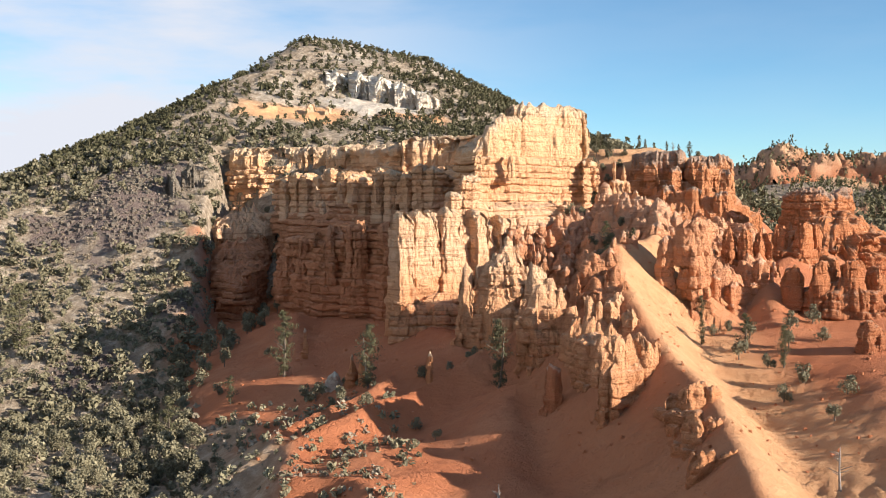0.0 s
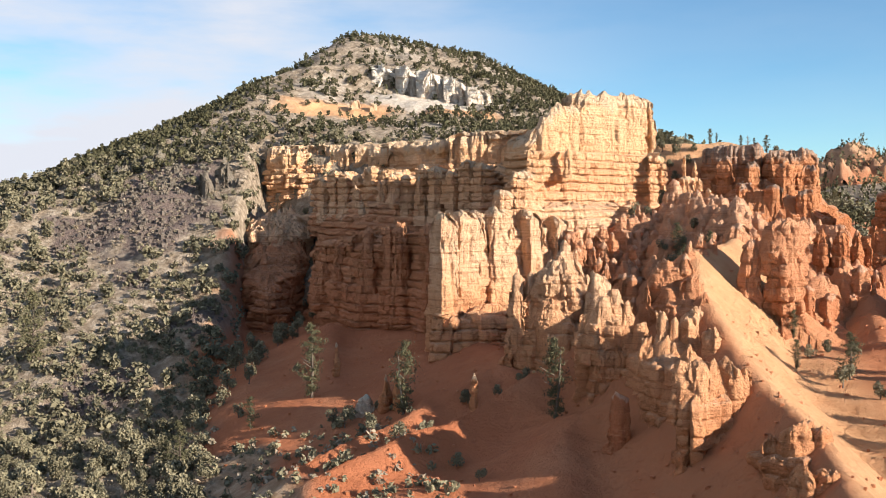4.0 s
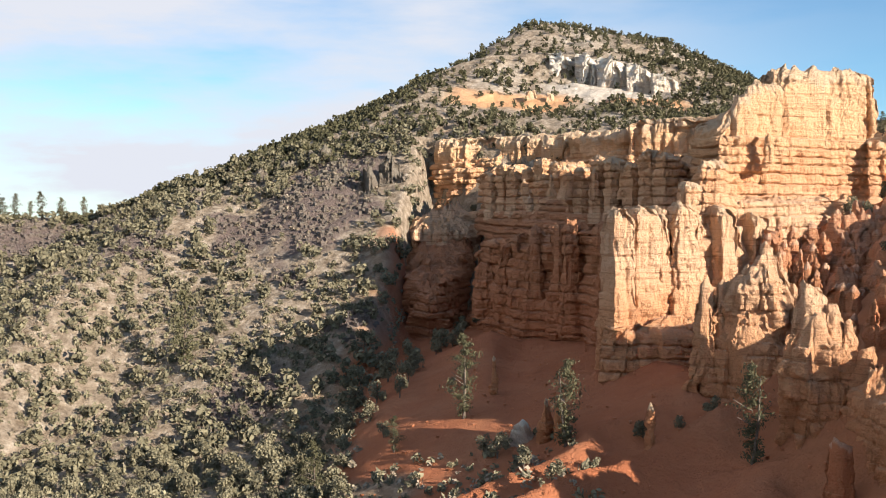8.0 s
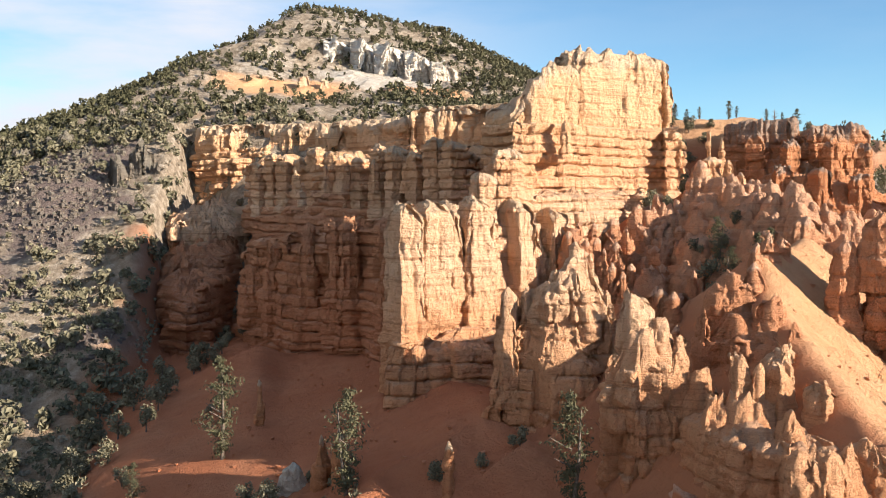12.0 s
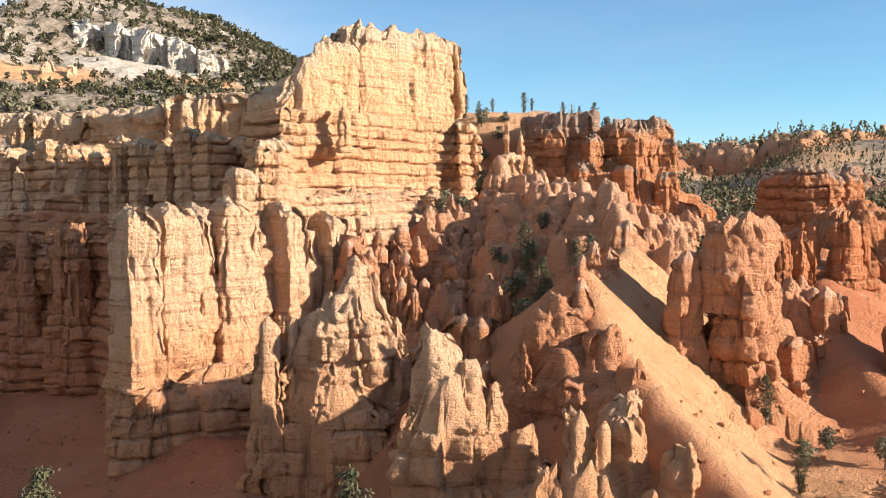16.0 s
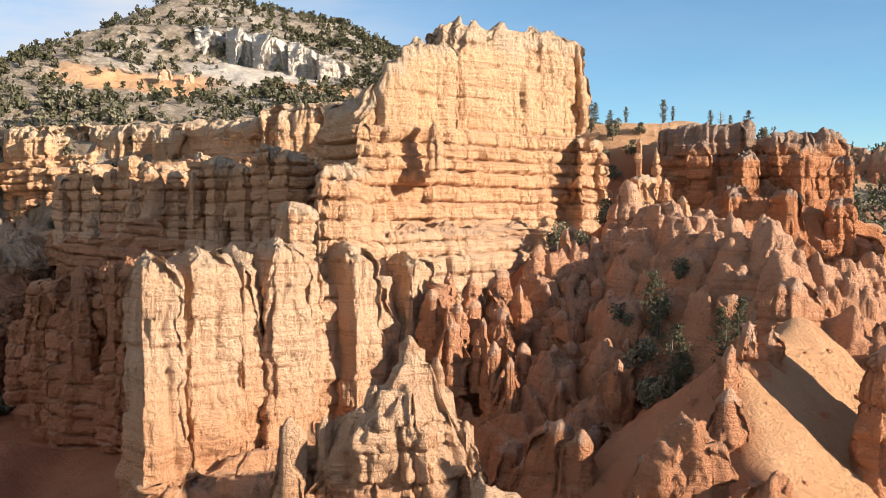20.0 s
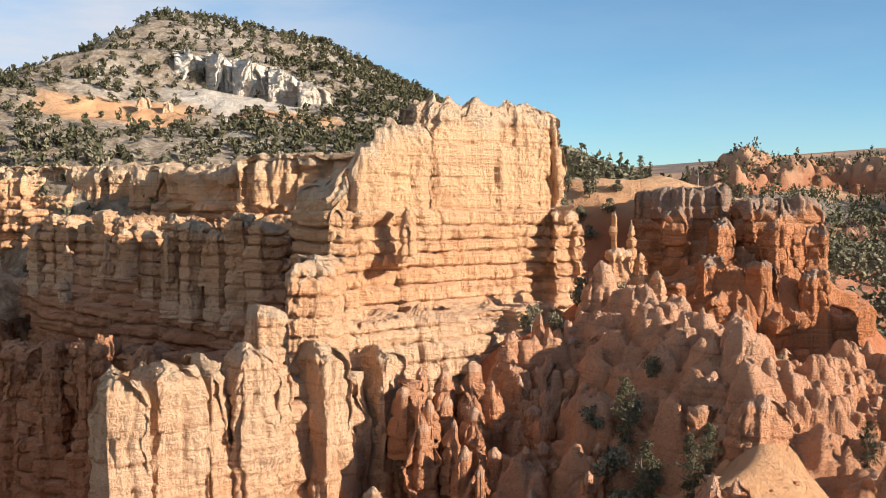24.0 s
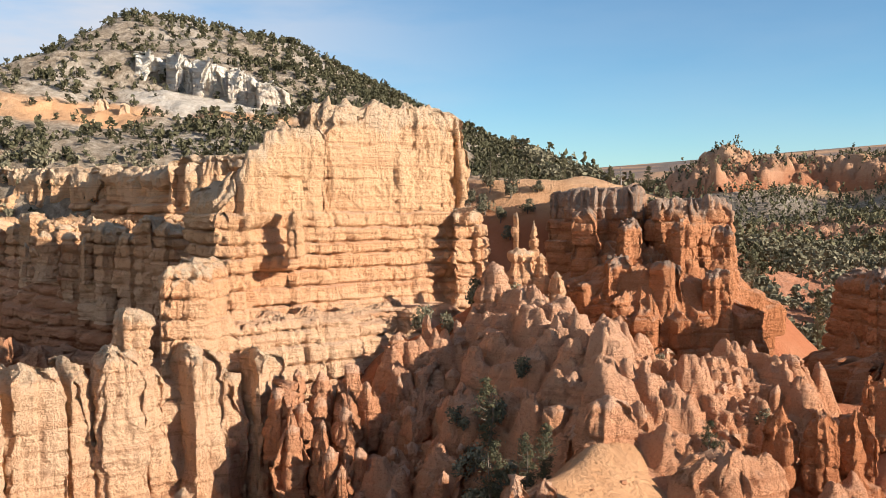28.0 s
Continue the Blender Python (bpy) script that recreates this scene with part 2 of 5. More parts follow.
def span(tree, fac, a, b, lo=0.0, hi=1.0):
    n = add(tree, "ShaderNodeMapRange", interpolation_type="SMOOTHSTEP")
    for i, value in enumerate((a, b, lo, hi)):
        n.inputs[i + 1].default_value = value
    tree.links.new(fac, n.inputs[0])
    return n.outputs[0]


def bump(tree, bsdf, height, strength, distance):
    n = add(tree, "ShaderNodeBump")
    n.inputs["Strength"].default_value, n.inputs["Distance"].default_value = strength, distance
    tree.links.new(height, n.inputs["Height"])
    tree.links.new(n.outputs["Normal"], bsdf.inputs["Normal"])


def rock_material(name, stops, z_lo, z_hi, pale=(0.73, 0.55, 0.40), pale_amount=0.35, dark_bed_shade=(0.52, 0.205, 0.095), light_bed=(0.82, 0.50, 0.29), cap=(0.78, 0.56, 0.37)):
    """Layered sedimentary rock: colour by height, warped bands with recess shade painted in, weathered pale tops,
    streaks and grain.
    """
    m, t, b = material(name)
    geo = add(t, "ShaderNodeNewGeometry")
    pos = add(t, "ShaderNodeSeparateXYZ")
    t.links.new(geo.outputs["Position"], pos.inputs[0])
    warp = noise_node(t, geo.outputs["Position"], 0.08, 4)
    z = math_node(t, "ADD", pos.outputs["Z"], math_node(t, "MULTIPLY", math_node(t, "SUBTRACT", warp, 0.5), 9.0))
    layer = add(t, "ShaderNodeMapRange")
    layer.inputs[1].default_value, layer.inputs[2].default_value = z_lo, z_hi
    t.links.new(z, layer.inputs[0])
    col = ramp(t, layer.outputs[0], stops)
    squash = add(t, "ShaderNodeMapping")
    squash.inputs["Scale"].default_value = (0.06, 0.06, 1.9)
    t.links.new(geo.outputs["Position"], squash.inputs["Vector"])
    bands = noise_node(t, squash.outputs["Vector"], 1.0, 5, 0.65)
    # dark bands: bed tint, plus the shade of recesses between beds painted in
    col = mix(t, span(t, bands, 0.54, 0.64, 0.0, 0.42), col, dark_bed_shade)
    col = mix(t, span(t, bands, 0.46, 0.28, 0.0, 0.35), col, light_bed)
    blotch = noise_node(t, geo.outputs["Position"], 0.45, 6, 0.62)
    col = mix(t, span(t, blotch, 0.46, 0.72, 0.0, 0.3), col, mix(t, 1.0, col, (0.82, 0.70, 0.62), "MULTIPLY"))
    tall = add(t, "ShaderNodeMapping")
    tall.inputs["Scale"].default_value = (1.6, 1.6, 0.12)
    t.links.new(geo.outputs["Position"], tall.inputs["Vector"])
    streaks = noise_node(t, tall.outputs["Vector"], 1.0, 5, 0.6)
    col = mix(t, span(t, streaks, 0.55, 0.70, 0.0, 0.3), col, mix(t, 1.0, col, (0.78, 0.66, 0.6), "MULTIPLY"))
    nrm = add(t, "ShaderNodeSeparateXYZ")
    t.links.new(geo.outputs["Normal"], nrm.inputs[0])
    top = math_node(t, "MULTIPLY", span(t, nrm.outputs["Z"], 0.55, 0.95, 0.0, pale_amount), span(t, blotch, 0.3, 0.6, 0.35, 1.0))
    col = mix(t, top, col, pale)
    worn = add(t, "ShaderNodeAttribute", attribute_name="weather")
    col = mix(t, math_node(t, "MULTIPLY", worn.outputs["Fac"], span(t, streaks, 0.34, 0.56, 0.35, 1.0)), col, cap)
    t.links.new(col, b.inputs["Base Color"])
    grain = noise_node(t, geo.outputs["Position"], 1.7, 9, 0.72)
    col = mix(t, span(t, grain, 0.40, 0.28, 0.0, 0.35), col, mix(t, 1.0, col, (0.6, 0.44, 0.38), "MULTIPLY"))
    speck = noise_node(t, geo.outputs["Position"], 5.0, 4, 0.7)
    col = mix(t, span(t, speck, 0.55, 0.63, 0.0, 0.4), col, mix(t, 1.0, col, (0.6, 0.47, 0.42), "MULTIPLY"))
    col = mix(t, span(t, speck, 0.42, 0.34, 0.0, 0.3), col, light_bed)
    # hairline joints, drawn out upright
    bent = add(t, "ShaderNodeVectorMath", operation="ADD")
    wobble = add(t, "ShaderNodeTexNoise")
    wobble.inputs["Scale"].default_value, wobble.inputs["Detail"].default_value = 0.9, 4.0
    t.links.new(geo.outputs["Position"], wobble.inputs["Vector"])
    t.links.new(geo.outputs["Position"], bent.inputs[0])
    t.links.new(wobble.outputs["Color"], bent.inputs[1])
    stretch = add(t, "ShaderNodeMapping")
    stretch.inputs["Scale"].default_value = (0.8, 0.8, 0.42)
    t.links.new(bent.outputs[0], stretch.inputs["Vector"])
    cell = add(t, "ShaderNodeTexVoronoi", feature="DISTANCE_TO_EDGE")
    cell.inputs["Scale"].default_value = 1.0
    t.links.new(stretch.outputs["Vector"], cell.inputs["Vector"])
    hair = math_node(t, "MULTIPLY", span(t, cell.outputs["Distance"], 0.0, 0.028, 1.0, 0.0), span(t, blotch, 0.52, 0.64, 0.0, 1.0))
    col = mix(t, math_node(t, "MULTIPLY", hair, 0.22), col, mix(t, 1.0, col, (0.42, 0.28, 0.22), "MULTIPLY"))
    t.links.new(col, b.inputs["Base Color"])
    rise = math_node(t, "ADD", math_node(t, "ADD", grain, math_node(t, "MULTIPLY", streaks, 0.6)), math_node(t, "MULTIPLY", bands, 0.6))
    rise = math_node(t, "ADD", rise, math_node(t, "MULTIPLY", speck, 0.35))
    bump(t, b, math_node(t, "SUBTRACT", rise, math_node(t, "MULTIPLY", hair, 0.15)), 1.0, 0.9)
    return m


RED = (0.43, 0.165, 0.08)
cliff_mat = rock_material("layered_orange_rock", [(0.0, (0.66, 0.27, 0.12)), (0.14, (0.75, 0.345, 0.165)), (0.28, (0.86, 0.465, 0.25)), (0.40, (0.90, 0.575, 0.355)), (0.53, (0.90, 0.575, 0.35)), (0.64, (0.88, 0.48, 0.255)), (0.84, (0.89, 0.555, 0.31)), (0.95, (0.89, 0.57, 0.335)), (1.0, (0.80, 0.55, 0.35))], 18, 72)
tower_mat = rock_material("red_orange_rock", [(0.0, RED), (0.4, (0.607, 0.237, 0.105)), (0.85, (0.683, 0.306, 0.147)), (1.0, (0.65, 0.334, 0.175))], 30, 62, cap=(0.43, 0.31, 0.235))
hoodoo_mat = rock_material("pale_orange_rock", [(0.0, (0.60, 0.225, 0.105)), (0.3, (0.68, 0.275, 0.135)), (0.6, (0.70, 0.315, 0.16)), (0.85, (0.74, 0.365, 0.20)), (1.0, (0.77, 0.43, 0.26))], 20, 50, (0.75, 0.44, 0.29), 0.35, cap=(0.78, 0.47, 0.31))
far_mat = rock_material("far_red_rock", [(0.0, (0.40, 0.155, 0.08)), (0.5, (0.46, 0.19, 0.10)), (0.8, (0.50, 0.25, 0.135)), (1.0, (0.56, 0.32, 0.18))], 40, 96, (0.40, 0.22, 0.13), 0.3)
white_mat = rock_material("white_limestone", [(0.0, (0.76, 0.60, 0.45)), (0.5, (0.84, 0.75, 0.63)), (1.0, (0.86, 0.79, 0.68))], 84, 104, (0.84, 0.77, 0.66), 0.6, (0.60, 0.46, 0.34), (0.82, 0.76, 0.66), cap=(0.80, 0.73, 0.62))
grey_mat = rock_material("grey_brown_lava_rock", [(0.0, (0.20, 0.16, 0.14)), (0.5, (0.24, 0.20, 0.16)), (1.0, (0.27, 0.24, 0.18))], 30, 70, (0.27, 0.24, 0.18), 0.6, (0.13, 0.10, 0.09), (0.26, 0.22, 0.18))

ground_mat, gt, gb = material("ground", 1.0)
geo = add(gt, "ShaderNodeNewGeometry")
zone = add(gt, "ShaderNodeAttribute", attribute_name="soil")
zsep = add(gt, "ShaderNodeSeparateColor")
gt.links.new(zone.outputs["Color"], zsep.inputs[0])
big = noise_node(gt, geo.outputs["Position"], 0.06, 6)
mid = noise_node(gt, geo.outputs["Position"], 0.5, 7, 0.65)
fine = noise_node(gt, geo.outputs["Position"], 3.0, 8, 0.7)
dirt = ramp(gt, big, [(0.3, (0.49, 0.165, 0.075)), (0.52, (0.54, 0.20, 0.096)), (0.72, (0.60, 0.26, 0.135))])
dirt = mix(gt, span(gt, mid, 0.45, 0.7, 0.0, 0.4), dirt, (0.42, 0.145, 0.07))
slope_soil = ramp(gt, mid, [(0.3, (0.17, 0.125, 0.085)), (0.5, (0.34, 0.265, 0.19)), (0.68, (0.56, 0.46, 0.355))])
slope_soil = mix(gt, span(gt, fine, 0.52, 0.66, 0.0, 0.6), slope_soil, (0.15, 0.115, 0.08))
scree = ramp(gt, fine, [(0.3, (0.0864, 0.0636, 0.0554)), (0.52, (0.194, 0.144, 0.122)), (0.75, (0.313, 0.241, 0.199))])
white_soil = ramp(gt, mid, [(0.3, (0.46, 0.37, 0.28)), (0.7, (0.74, 0.66, 0.56))])
gold_and_lit_soil = ramp(gt, mid, [(0.3, (0.66, 0.35, 0.172)), (0.7, (0.78, 0.45, 0.24))])
col = mix(gt, zsep.outputs[0], dirt, slope_soil)
col = mix(gt, zsep.outputs[1], col, scree)
col = mix(gt, zsep.outputs[2], col, white_soil)
col = mix(gt, zone.outputs["Alpha"], col, gold_and_lit_soil)
gt.links.new(col, gb.inputs["Base Color"])
bump(gt, gb, math_node(gt, "ADD", math_node(gt, "MULTIPLY", fine, 0.8), math_node(gt, "MULTIPLY", mid, 1.5)), 1.0, 0.7)


def leaf_material(name, dark, light):
    m, t, b = material(name, 0.8)
    g = add(t, "ShaderNodeNewGeometry")
    info = add(t, "ShaderNodeObjectInfo")
    tone = math_node(t, "ADD", math_node(t, "MULTIPLY", g.outputs["Random Per Island"], 0.6), math_node(t, "MULTIPLY", info.outputs["Random"], 0.4))
    col = mix(t, tone, dark, light)
    patch = noise_node(t, g.outputs["Position"], 0.12, 3)
    col = mix(t, span(t, patch, 0.4, 0.65, 0.0, 0.5), col, mix(t, 0.5, col, (0.15, 0.13, 0.075)))
    t.links.new(col, b.inputs["Base Color"])
    return m


juniper_mat = leaf_material("juniper_foliage", (0.065, 0.058, 0.036), (0.34, 0.30, 0.19))
pine_mat = leaf_material("pine_needles", (0.036, 0.036, 0.019), (0.165, 0.15, 0.08))
brush_mat = leaf_material("dry_brush_twigs", (0.17, 0.13, 0.09), (0.46, 0.38, 0.28))
bark_mat, bt, bb = material("grey_brown_bark")
bgeo = add(bt, "ShaderNodeNewGeometry")
bt.links.new(ramp(bt, noise_node(bt, bgeo.outputs["Position"], 4, 5), [(0.3, (0.09, 0.065, 0.05)), (0.7, (0.24, 0.19, 0.15))]), bb.inputs["Base Color"])

# ---- ground sheet ----


def spread(lo, hi, step, far_lo, far_hi):
    mid_ = np.arange(lo, hi + step, step)
    grow = step * 1.13 ** np.arange(1, 80)
    left, right = lo - np.cumsum(grow), mid_[-1] + np.cumsum(grow)
    return np.concatenate([left[left > far_lo][::-1], mid_, right[right < far_hi]])


def denser(a, lo, hi, step):
    return np.unique(np.concatenate([a[(a < lo) | (a > hi)], np.arange(lo, hi, step)]))


gx, gy = denser(spread(-175, 125, 1.15, -4200, 4200), 24, 54, 0.42), denser(spread(-130, 330, 1.25, -2500, 4600), -90, -24, 0.45)
X, Y = np.meshgrid(gx, gy)
Z = ground_z(X, Y)
nx, ny = len(gx), len(gy)
idx = np.arange(nx * ny).reshape(ny, nx)
me = grid_mesh("ground", np.stack([X, Y, Z], -1).reshape(-1, 3), np.stack([idx[:-1, :-1], idx[:-1, 1:], idx[1:, 1:], idx[1:, :-1]], -1).reshape(-1, 4))
edge = inside(X, Y, CANYON) + 5 * vnoise(X / 12, Y / 12, 0, 41)
r_hill = np.hypot(X + 64, Y - 312)
wild = fbm(X / 22, Y / 22, 0, 43, 4)
edge = edge - 11 * smooth(-18, -40, Y) * smooth(0.0, -30.0, X) - 40 * smooth(-20, -45, X) * smooth(74, 86, Y) * smooth(134, 126, Y)
hillside = smooth(3, -5, edge) * (1 - 0.75 * smooth(60, 100, X) * smooth(330, 230, Y))
rubble = hillside * np.maximum(smooth(160, 130, Y) * smooth(0.6, 0.8, wild + 0.3 * smooth(30, 8, np.hypot(X + 95, (Y - 98) * 0.6))), smooth(14, 10, np.hypot((X + 183) * 0.55, Y - 106)))
rubble = np.maximum(rubble, hillside * smooth(18, 11, np.hypot(X + 94, (Y - 98) * 0.6) + 5 * wild))
rubble = np.maximum(rubble, hillside * smooth(12, 6, np.hypot(X + 79, Y - 18)))
rubble = np.maximum(rubble, 0.8 * smooth(640, 900, np.hypot(X, Y)))
chalk = hillside * smooth(1.0, 0.55, np.hypot((X + 24) / 34, (Y - 208) / 24) + 0.4 * wild)
chalk = np.maximum(chalk, 0.4 * hillside * smooth(0.3, 1.0, wild + 0.6 * smooth(95, 30, r_hill)))
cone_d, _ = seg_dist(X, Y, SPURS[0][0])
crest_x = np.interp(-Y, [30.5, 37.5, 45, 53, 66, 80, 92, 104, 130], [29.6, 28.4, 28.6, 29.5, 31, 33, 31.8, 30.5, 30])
# the cone's gold stops at its crest: the sunlit flank is painted paler
gold_and_lit = np.maximum(0.9 * smooth(25, 11, cone_d + 4 * wild) * np.maximum(smooth(-1.5, 1.0, X - crest_x), 0.25), hillside * np.maximum(smooth(1.15, 0.75, np.hypot((X + 54) / 24, (Y - 192) / 16) + 0.35 * wild), smooth(24, 4, np.abs(edge)) * smooth(-80, -60, X) * 0.3))
gold_and_lit = np.maximum(gold_and_lit, hillside * smooth(1.15, 0.6, np.hypot((X + 12) / 17, (Y - 194) / 7) + 0.35 * wild))
chalk, gold_and_lit = chalk * (1 - rubble), gold_and_lit * (1 - rubble)
gold_and_lit = np.maximum(gold_and_lit, 0.75 * smooth(380, 460, Y) * smooth(150, 250, X) * smooth(0.05, 0.4, fbm(X / 60, Y / 60, 0, 44, 4)))
gold_and_lit = np.maximum(gold_and_lit, 0.8 * smooth(1.0, 0.6, np.hypot((X - 52) / 18, (Y - 64) / 9)))
zones = np.stack([hillside, rubble, chalk, gold_and_lit], -1).astype(np.float32)
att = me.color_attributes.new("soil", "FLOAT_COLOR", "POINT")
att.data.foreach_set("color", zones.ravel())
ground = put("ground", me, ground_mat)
tagged(ground, "red dirt canyon floor and stony grey-brown hillside", "ground", kind="structure")

# ---- rock ----
LAYERS, LAYER_DEPTH = [10.0], []
while LAYERS[-1] < 125:
    z_ = LAYERS[-1]
    LAYERS.append(z_ + (random.uniform(1.1, 2.4) if z_ < 38 else random.uniform(1.25, 1.95) if z_ < 59 else random.uniform(1.0, 3.8)))
for z_ in LAYERS:
    LAYER_DEPTH.append(random.uniform(0.3, 0.9) if z_ < 38 else random.uniform(0.55, 1.0) if z_ < 59 else random.uniform(0.08, 0.4))
LAYERS, LAYER_DEPTH = np.array(LAYERS), np.array(LAYER_DEPTH)
STOREY = np.cumsum(np.random.RandomState(4).uniform(size=len(LAYERS)) < 0.3)


def outline(poly, step, rounds=2):
    p = np.array(poly, float)
    for _ in range(rounds):
        q = np.roll(p, -1, 0)
        p = np.stack([0.86 * p + 0.14 * q, 0.14 * p + 0.86 * q], 1).reshape(-1, 2)
    q = np.vstack([p, p[:1]])
    d = np.concatenate([[0], np.cumsum(np.hypot(*np.diff(q, axis=0).T))])
    n = max(14, int(d[-1] / step))
    s = np.linspace(0, d[-1], n, endpoint=False)
    pts = np.stack([np.interp(s, d, q[:, 0]), np.interp(s, d, q[:, 1])], 1)
    t = np.roll(pts, -1, 0) - np.roll(pts, 1, 0)
    area = (pts[:, 0] * np.roll(pts[:, 1], -1) - np.roll(pts[:, 0], -1) * pts[:, 1]).sum()
    nrm = np.stack([t[:, 1], -t[:, 0]], 1) * (1 if area > 0 else -1)
    nrm = nrm / (np.hypot(*nrm.T)[:, None] + 1e-9)
    # coarser on the sides that face away to the north
    share = np.concatenate([[0], np.cumsum(np.where(nrm[:, 1] > 0.4, 0.22, 1.0))])
    at = np.interp(np.linspace(0, share[-1], max(14, int(share[-1])), endpoint=False), share, np.arange(n + 1))
    keep = np.unique(at.astype(int))
    return pts[keep], nrm[keep], s[keep], d[-1]


def rock_mesh(name, poly, base, top, step=0.3, batter=0.1, ledge=0.5, column=(2.2, 4.0), flute=0.6, rough=0.42, crenel=0.8, knob=0.0, dome=0.6, seed=0, tops=None, rounds=2, groove=8.0, cap=0.0, round_from=0.93, round_by=0.14, jag=0.0, crack=0.0, lump=0.0, alcove=0.0, drift=0.5, saw=0.0):
    """A rock body on a plan outline: ledges along the beds, upright joints between bulging columns, and a broken top."""
    rng = np.random.RandomState(seed + 7)
    pts, nrm, s, length = outline(poly, step, rounds)
    n = len(pts)
    cuts = [0.0]
    while cuts[-1] < length:
        cuts.append(cuts[-1] + rng.uniform(*column))
    cuts = np.array(cuts) * length / cuts[-1]
    ctop = rng.uniform(-1, 0.35, len(cuts)) * crenel
    crand = rng.uniform(-1, 1, (len(cuts), 90))
    k0 = np.clip(np.searchsorted(cuts, s, "right") - 1, 0, len(cuts) - 2)
    c0 = (s - cuts[k0]) / (cuts[k0 + 1] - cuts[k0]) * 2 - 1
    crest = top + ctop[k0] - 0.5 * crenel * np.abs(c0) ** 3 + 0.35 * crenel * fbm(pts[:, 0] / 1.3, pts[:, 1] / 1.3, seed, 3, 3) + 0.3 * crenel * vnoise(pts[:, 0] / 0.45, pts[:, 1] / 0.45, 0, seed + 4)
    if tops is not None:
        crest = crest + tops(pts[:, 0], pts[:, 1])
    rows = max(8, int((top - base) / max(0.13, 0.6 * step)))
    v = np.linspace(0, 1, rows)[:, None]
    z = base + (crest[None] - base) * v
    zw = z + 0.4 * vnoise(pts[None, :, 0] / 12, pts[None, :, 1] / 9, 0, 71) + 0.14 * vnoise(s[None] / 1.9, 0, 0, seed + 72)
    li = np.clip(np.searchsorted(LAYERS, zw.ravel()).reshape(zw.shape) - 1, 0, len(LAYERS) - 2)
    storey = STOREY[li]
    sw = s[None] + 0.14 * column[0] * vnoise(pts[None, :, 0] / 6, pts[None, :, 1] / 6, z / 5.0, seed + 5)
    sw = np.mod(sw + drift * column[0] * rng.uniform(-1, 1, STOREY[-1] + 1)[storey], length)
    k = np.clip(np.searchsorted(cuts, sw.ravel(), "right").reshape(sw.shape) - 1, 0, len(cuts) - 2)
    c = (sw - cuts[k]) / (cuts[k + 1] - cuts[k]) * 2 - 1
    bulge = (1 - np.abs(c) ** groove) ** 0.5
    lf = (zw - LAYERS[li]) / (LAYERS[li + 1] - LAYERS[li])
    gap = np.minimum(lf, 1 - lf) * (LAYERS[li + 1] - LAYERS[li])
    bed = 0.35 * (1 - np.abs(2 * lf - 1) ** 4) + 0.65 * (1 - np.exp(-((gap / max(0.13, 0.5 * step)) ** 2)))
    joint = np.minimum(c + 1, 1 - c) * 0.5 * (cuts[k + 1] - cuts[k])
    deep = 0.3 + 0.7 * np.abs(crand[k, (storey * 5 + 50) % 90])
    notch = LAYER_DEPTH[li] * (0.85 + 0.5 * vnoise(pts[None, :, 0] / 4, pts[None, :, 1] / 4, z / 2.5, seed + 9))
    off = -batter * (z - base) + ledge * (bed * notch - 0.6) + flute * (deep * bulge * (0.75 + 0.25 * crand[k, li % 90]) - 0.7 * deep) - 0.7 * flute * deep * np.exp(-((joint / max(0.15, 0.7 * step)) ** 2))
    off = off + 0.5 * ledge * (LAYER_DEPTH[(li * 7 + 3) % len(LAYER_DEPTH)] - 0.5) + (0.28 * flute + 0.18 * jag) * crand[k, (li + 31) % 90]
    off = off - saw * c * (0.6 + 0.4 * crand[k, (storey + 20) % 90])
    wide = crand[k // 3, 40] * 0.7 + crand[k, (41 + 3 * storey) % 90] * 0.9
    off = off + jag * (wide + 0.5 * vnoise(pts[None, :, 0] / 7, pts[None, :, 1] / 7, z / 9, seed + 90))
    P = pts[None] + 0 * z[..., None]
    # thin beds within the beds
    off = off - 0.22 * ledge * (1 - 0.75 * smooth(57, 60, zw)) * np.abs(vnoise(zw / 0.4, s[None] / 7, 0, seed + 66)) * (0.6 + 0.4 * vnoise(s[None] / 3, z / 3, 0, seed + 67))
    if crack:
        bend = s[None] + 1.1 * vnoise(s[None] / 5, z / 6, 0, seed + 73) + 0.35 * vnoise(s[None] / 1.2, z / 1.4, 0, seed + 77)
        off = off - crack * (1 - np.abs(vnoise(bend / 3.4, z / 22, 0, seed + 74))) ** 7 - 0.45 * crack * (1 - np.abs(vnoise(bend / 1.4, z / 9, 0, seed + 75))) ** 6
    if lump:
        off = off + lump * (vnoise(P[..., 0] / 4.2, P[..., 1] / 4.2, z / 4.8, seed + 76) + 0.5 * vnoise(P[..., 0] / 1.9, P[..., 1] / 1.9, z / 1.7, seed + 78))
    if alcove:
        hollow = vnoise(s[None] / 5.5, zw / 3.6, 0, seed + 79) + 0.35 * vnoise(s[None] / 1.8, zw / 1.5, 0, seed + 81)
        off = off - alcove * smooth(0.28, 0.5, hollow)
    if cap:
        lip = smooth(-1.1 * cap, -0.5 * cap, z - crest[None])
        off = off - 0.55 * lip * (1 - np.abs(vnoise(s[None] / 0.85, z / 5, 0, seed + 82))) ** 2
    # fine upright cracks and pitted faces
    off = off - 0.4 * flute * (1 - np.abs(vnoise(sw / 0.9, z / 5, 0, seed + 61))) ** 6 * smooth(0.1, 0.5, vnoise(P[..., 0] / 3, P[..., 1] / 3, z / 3, seed + 62) + 0.45)
    pit = vnoise(P[..., 0] / 0.75, P[..., 1] / 0.75, z / 0.6, seed + 63)
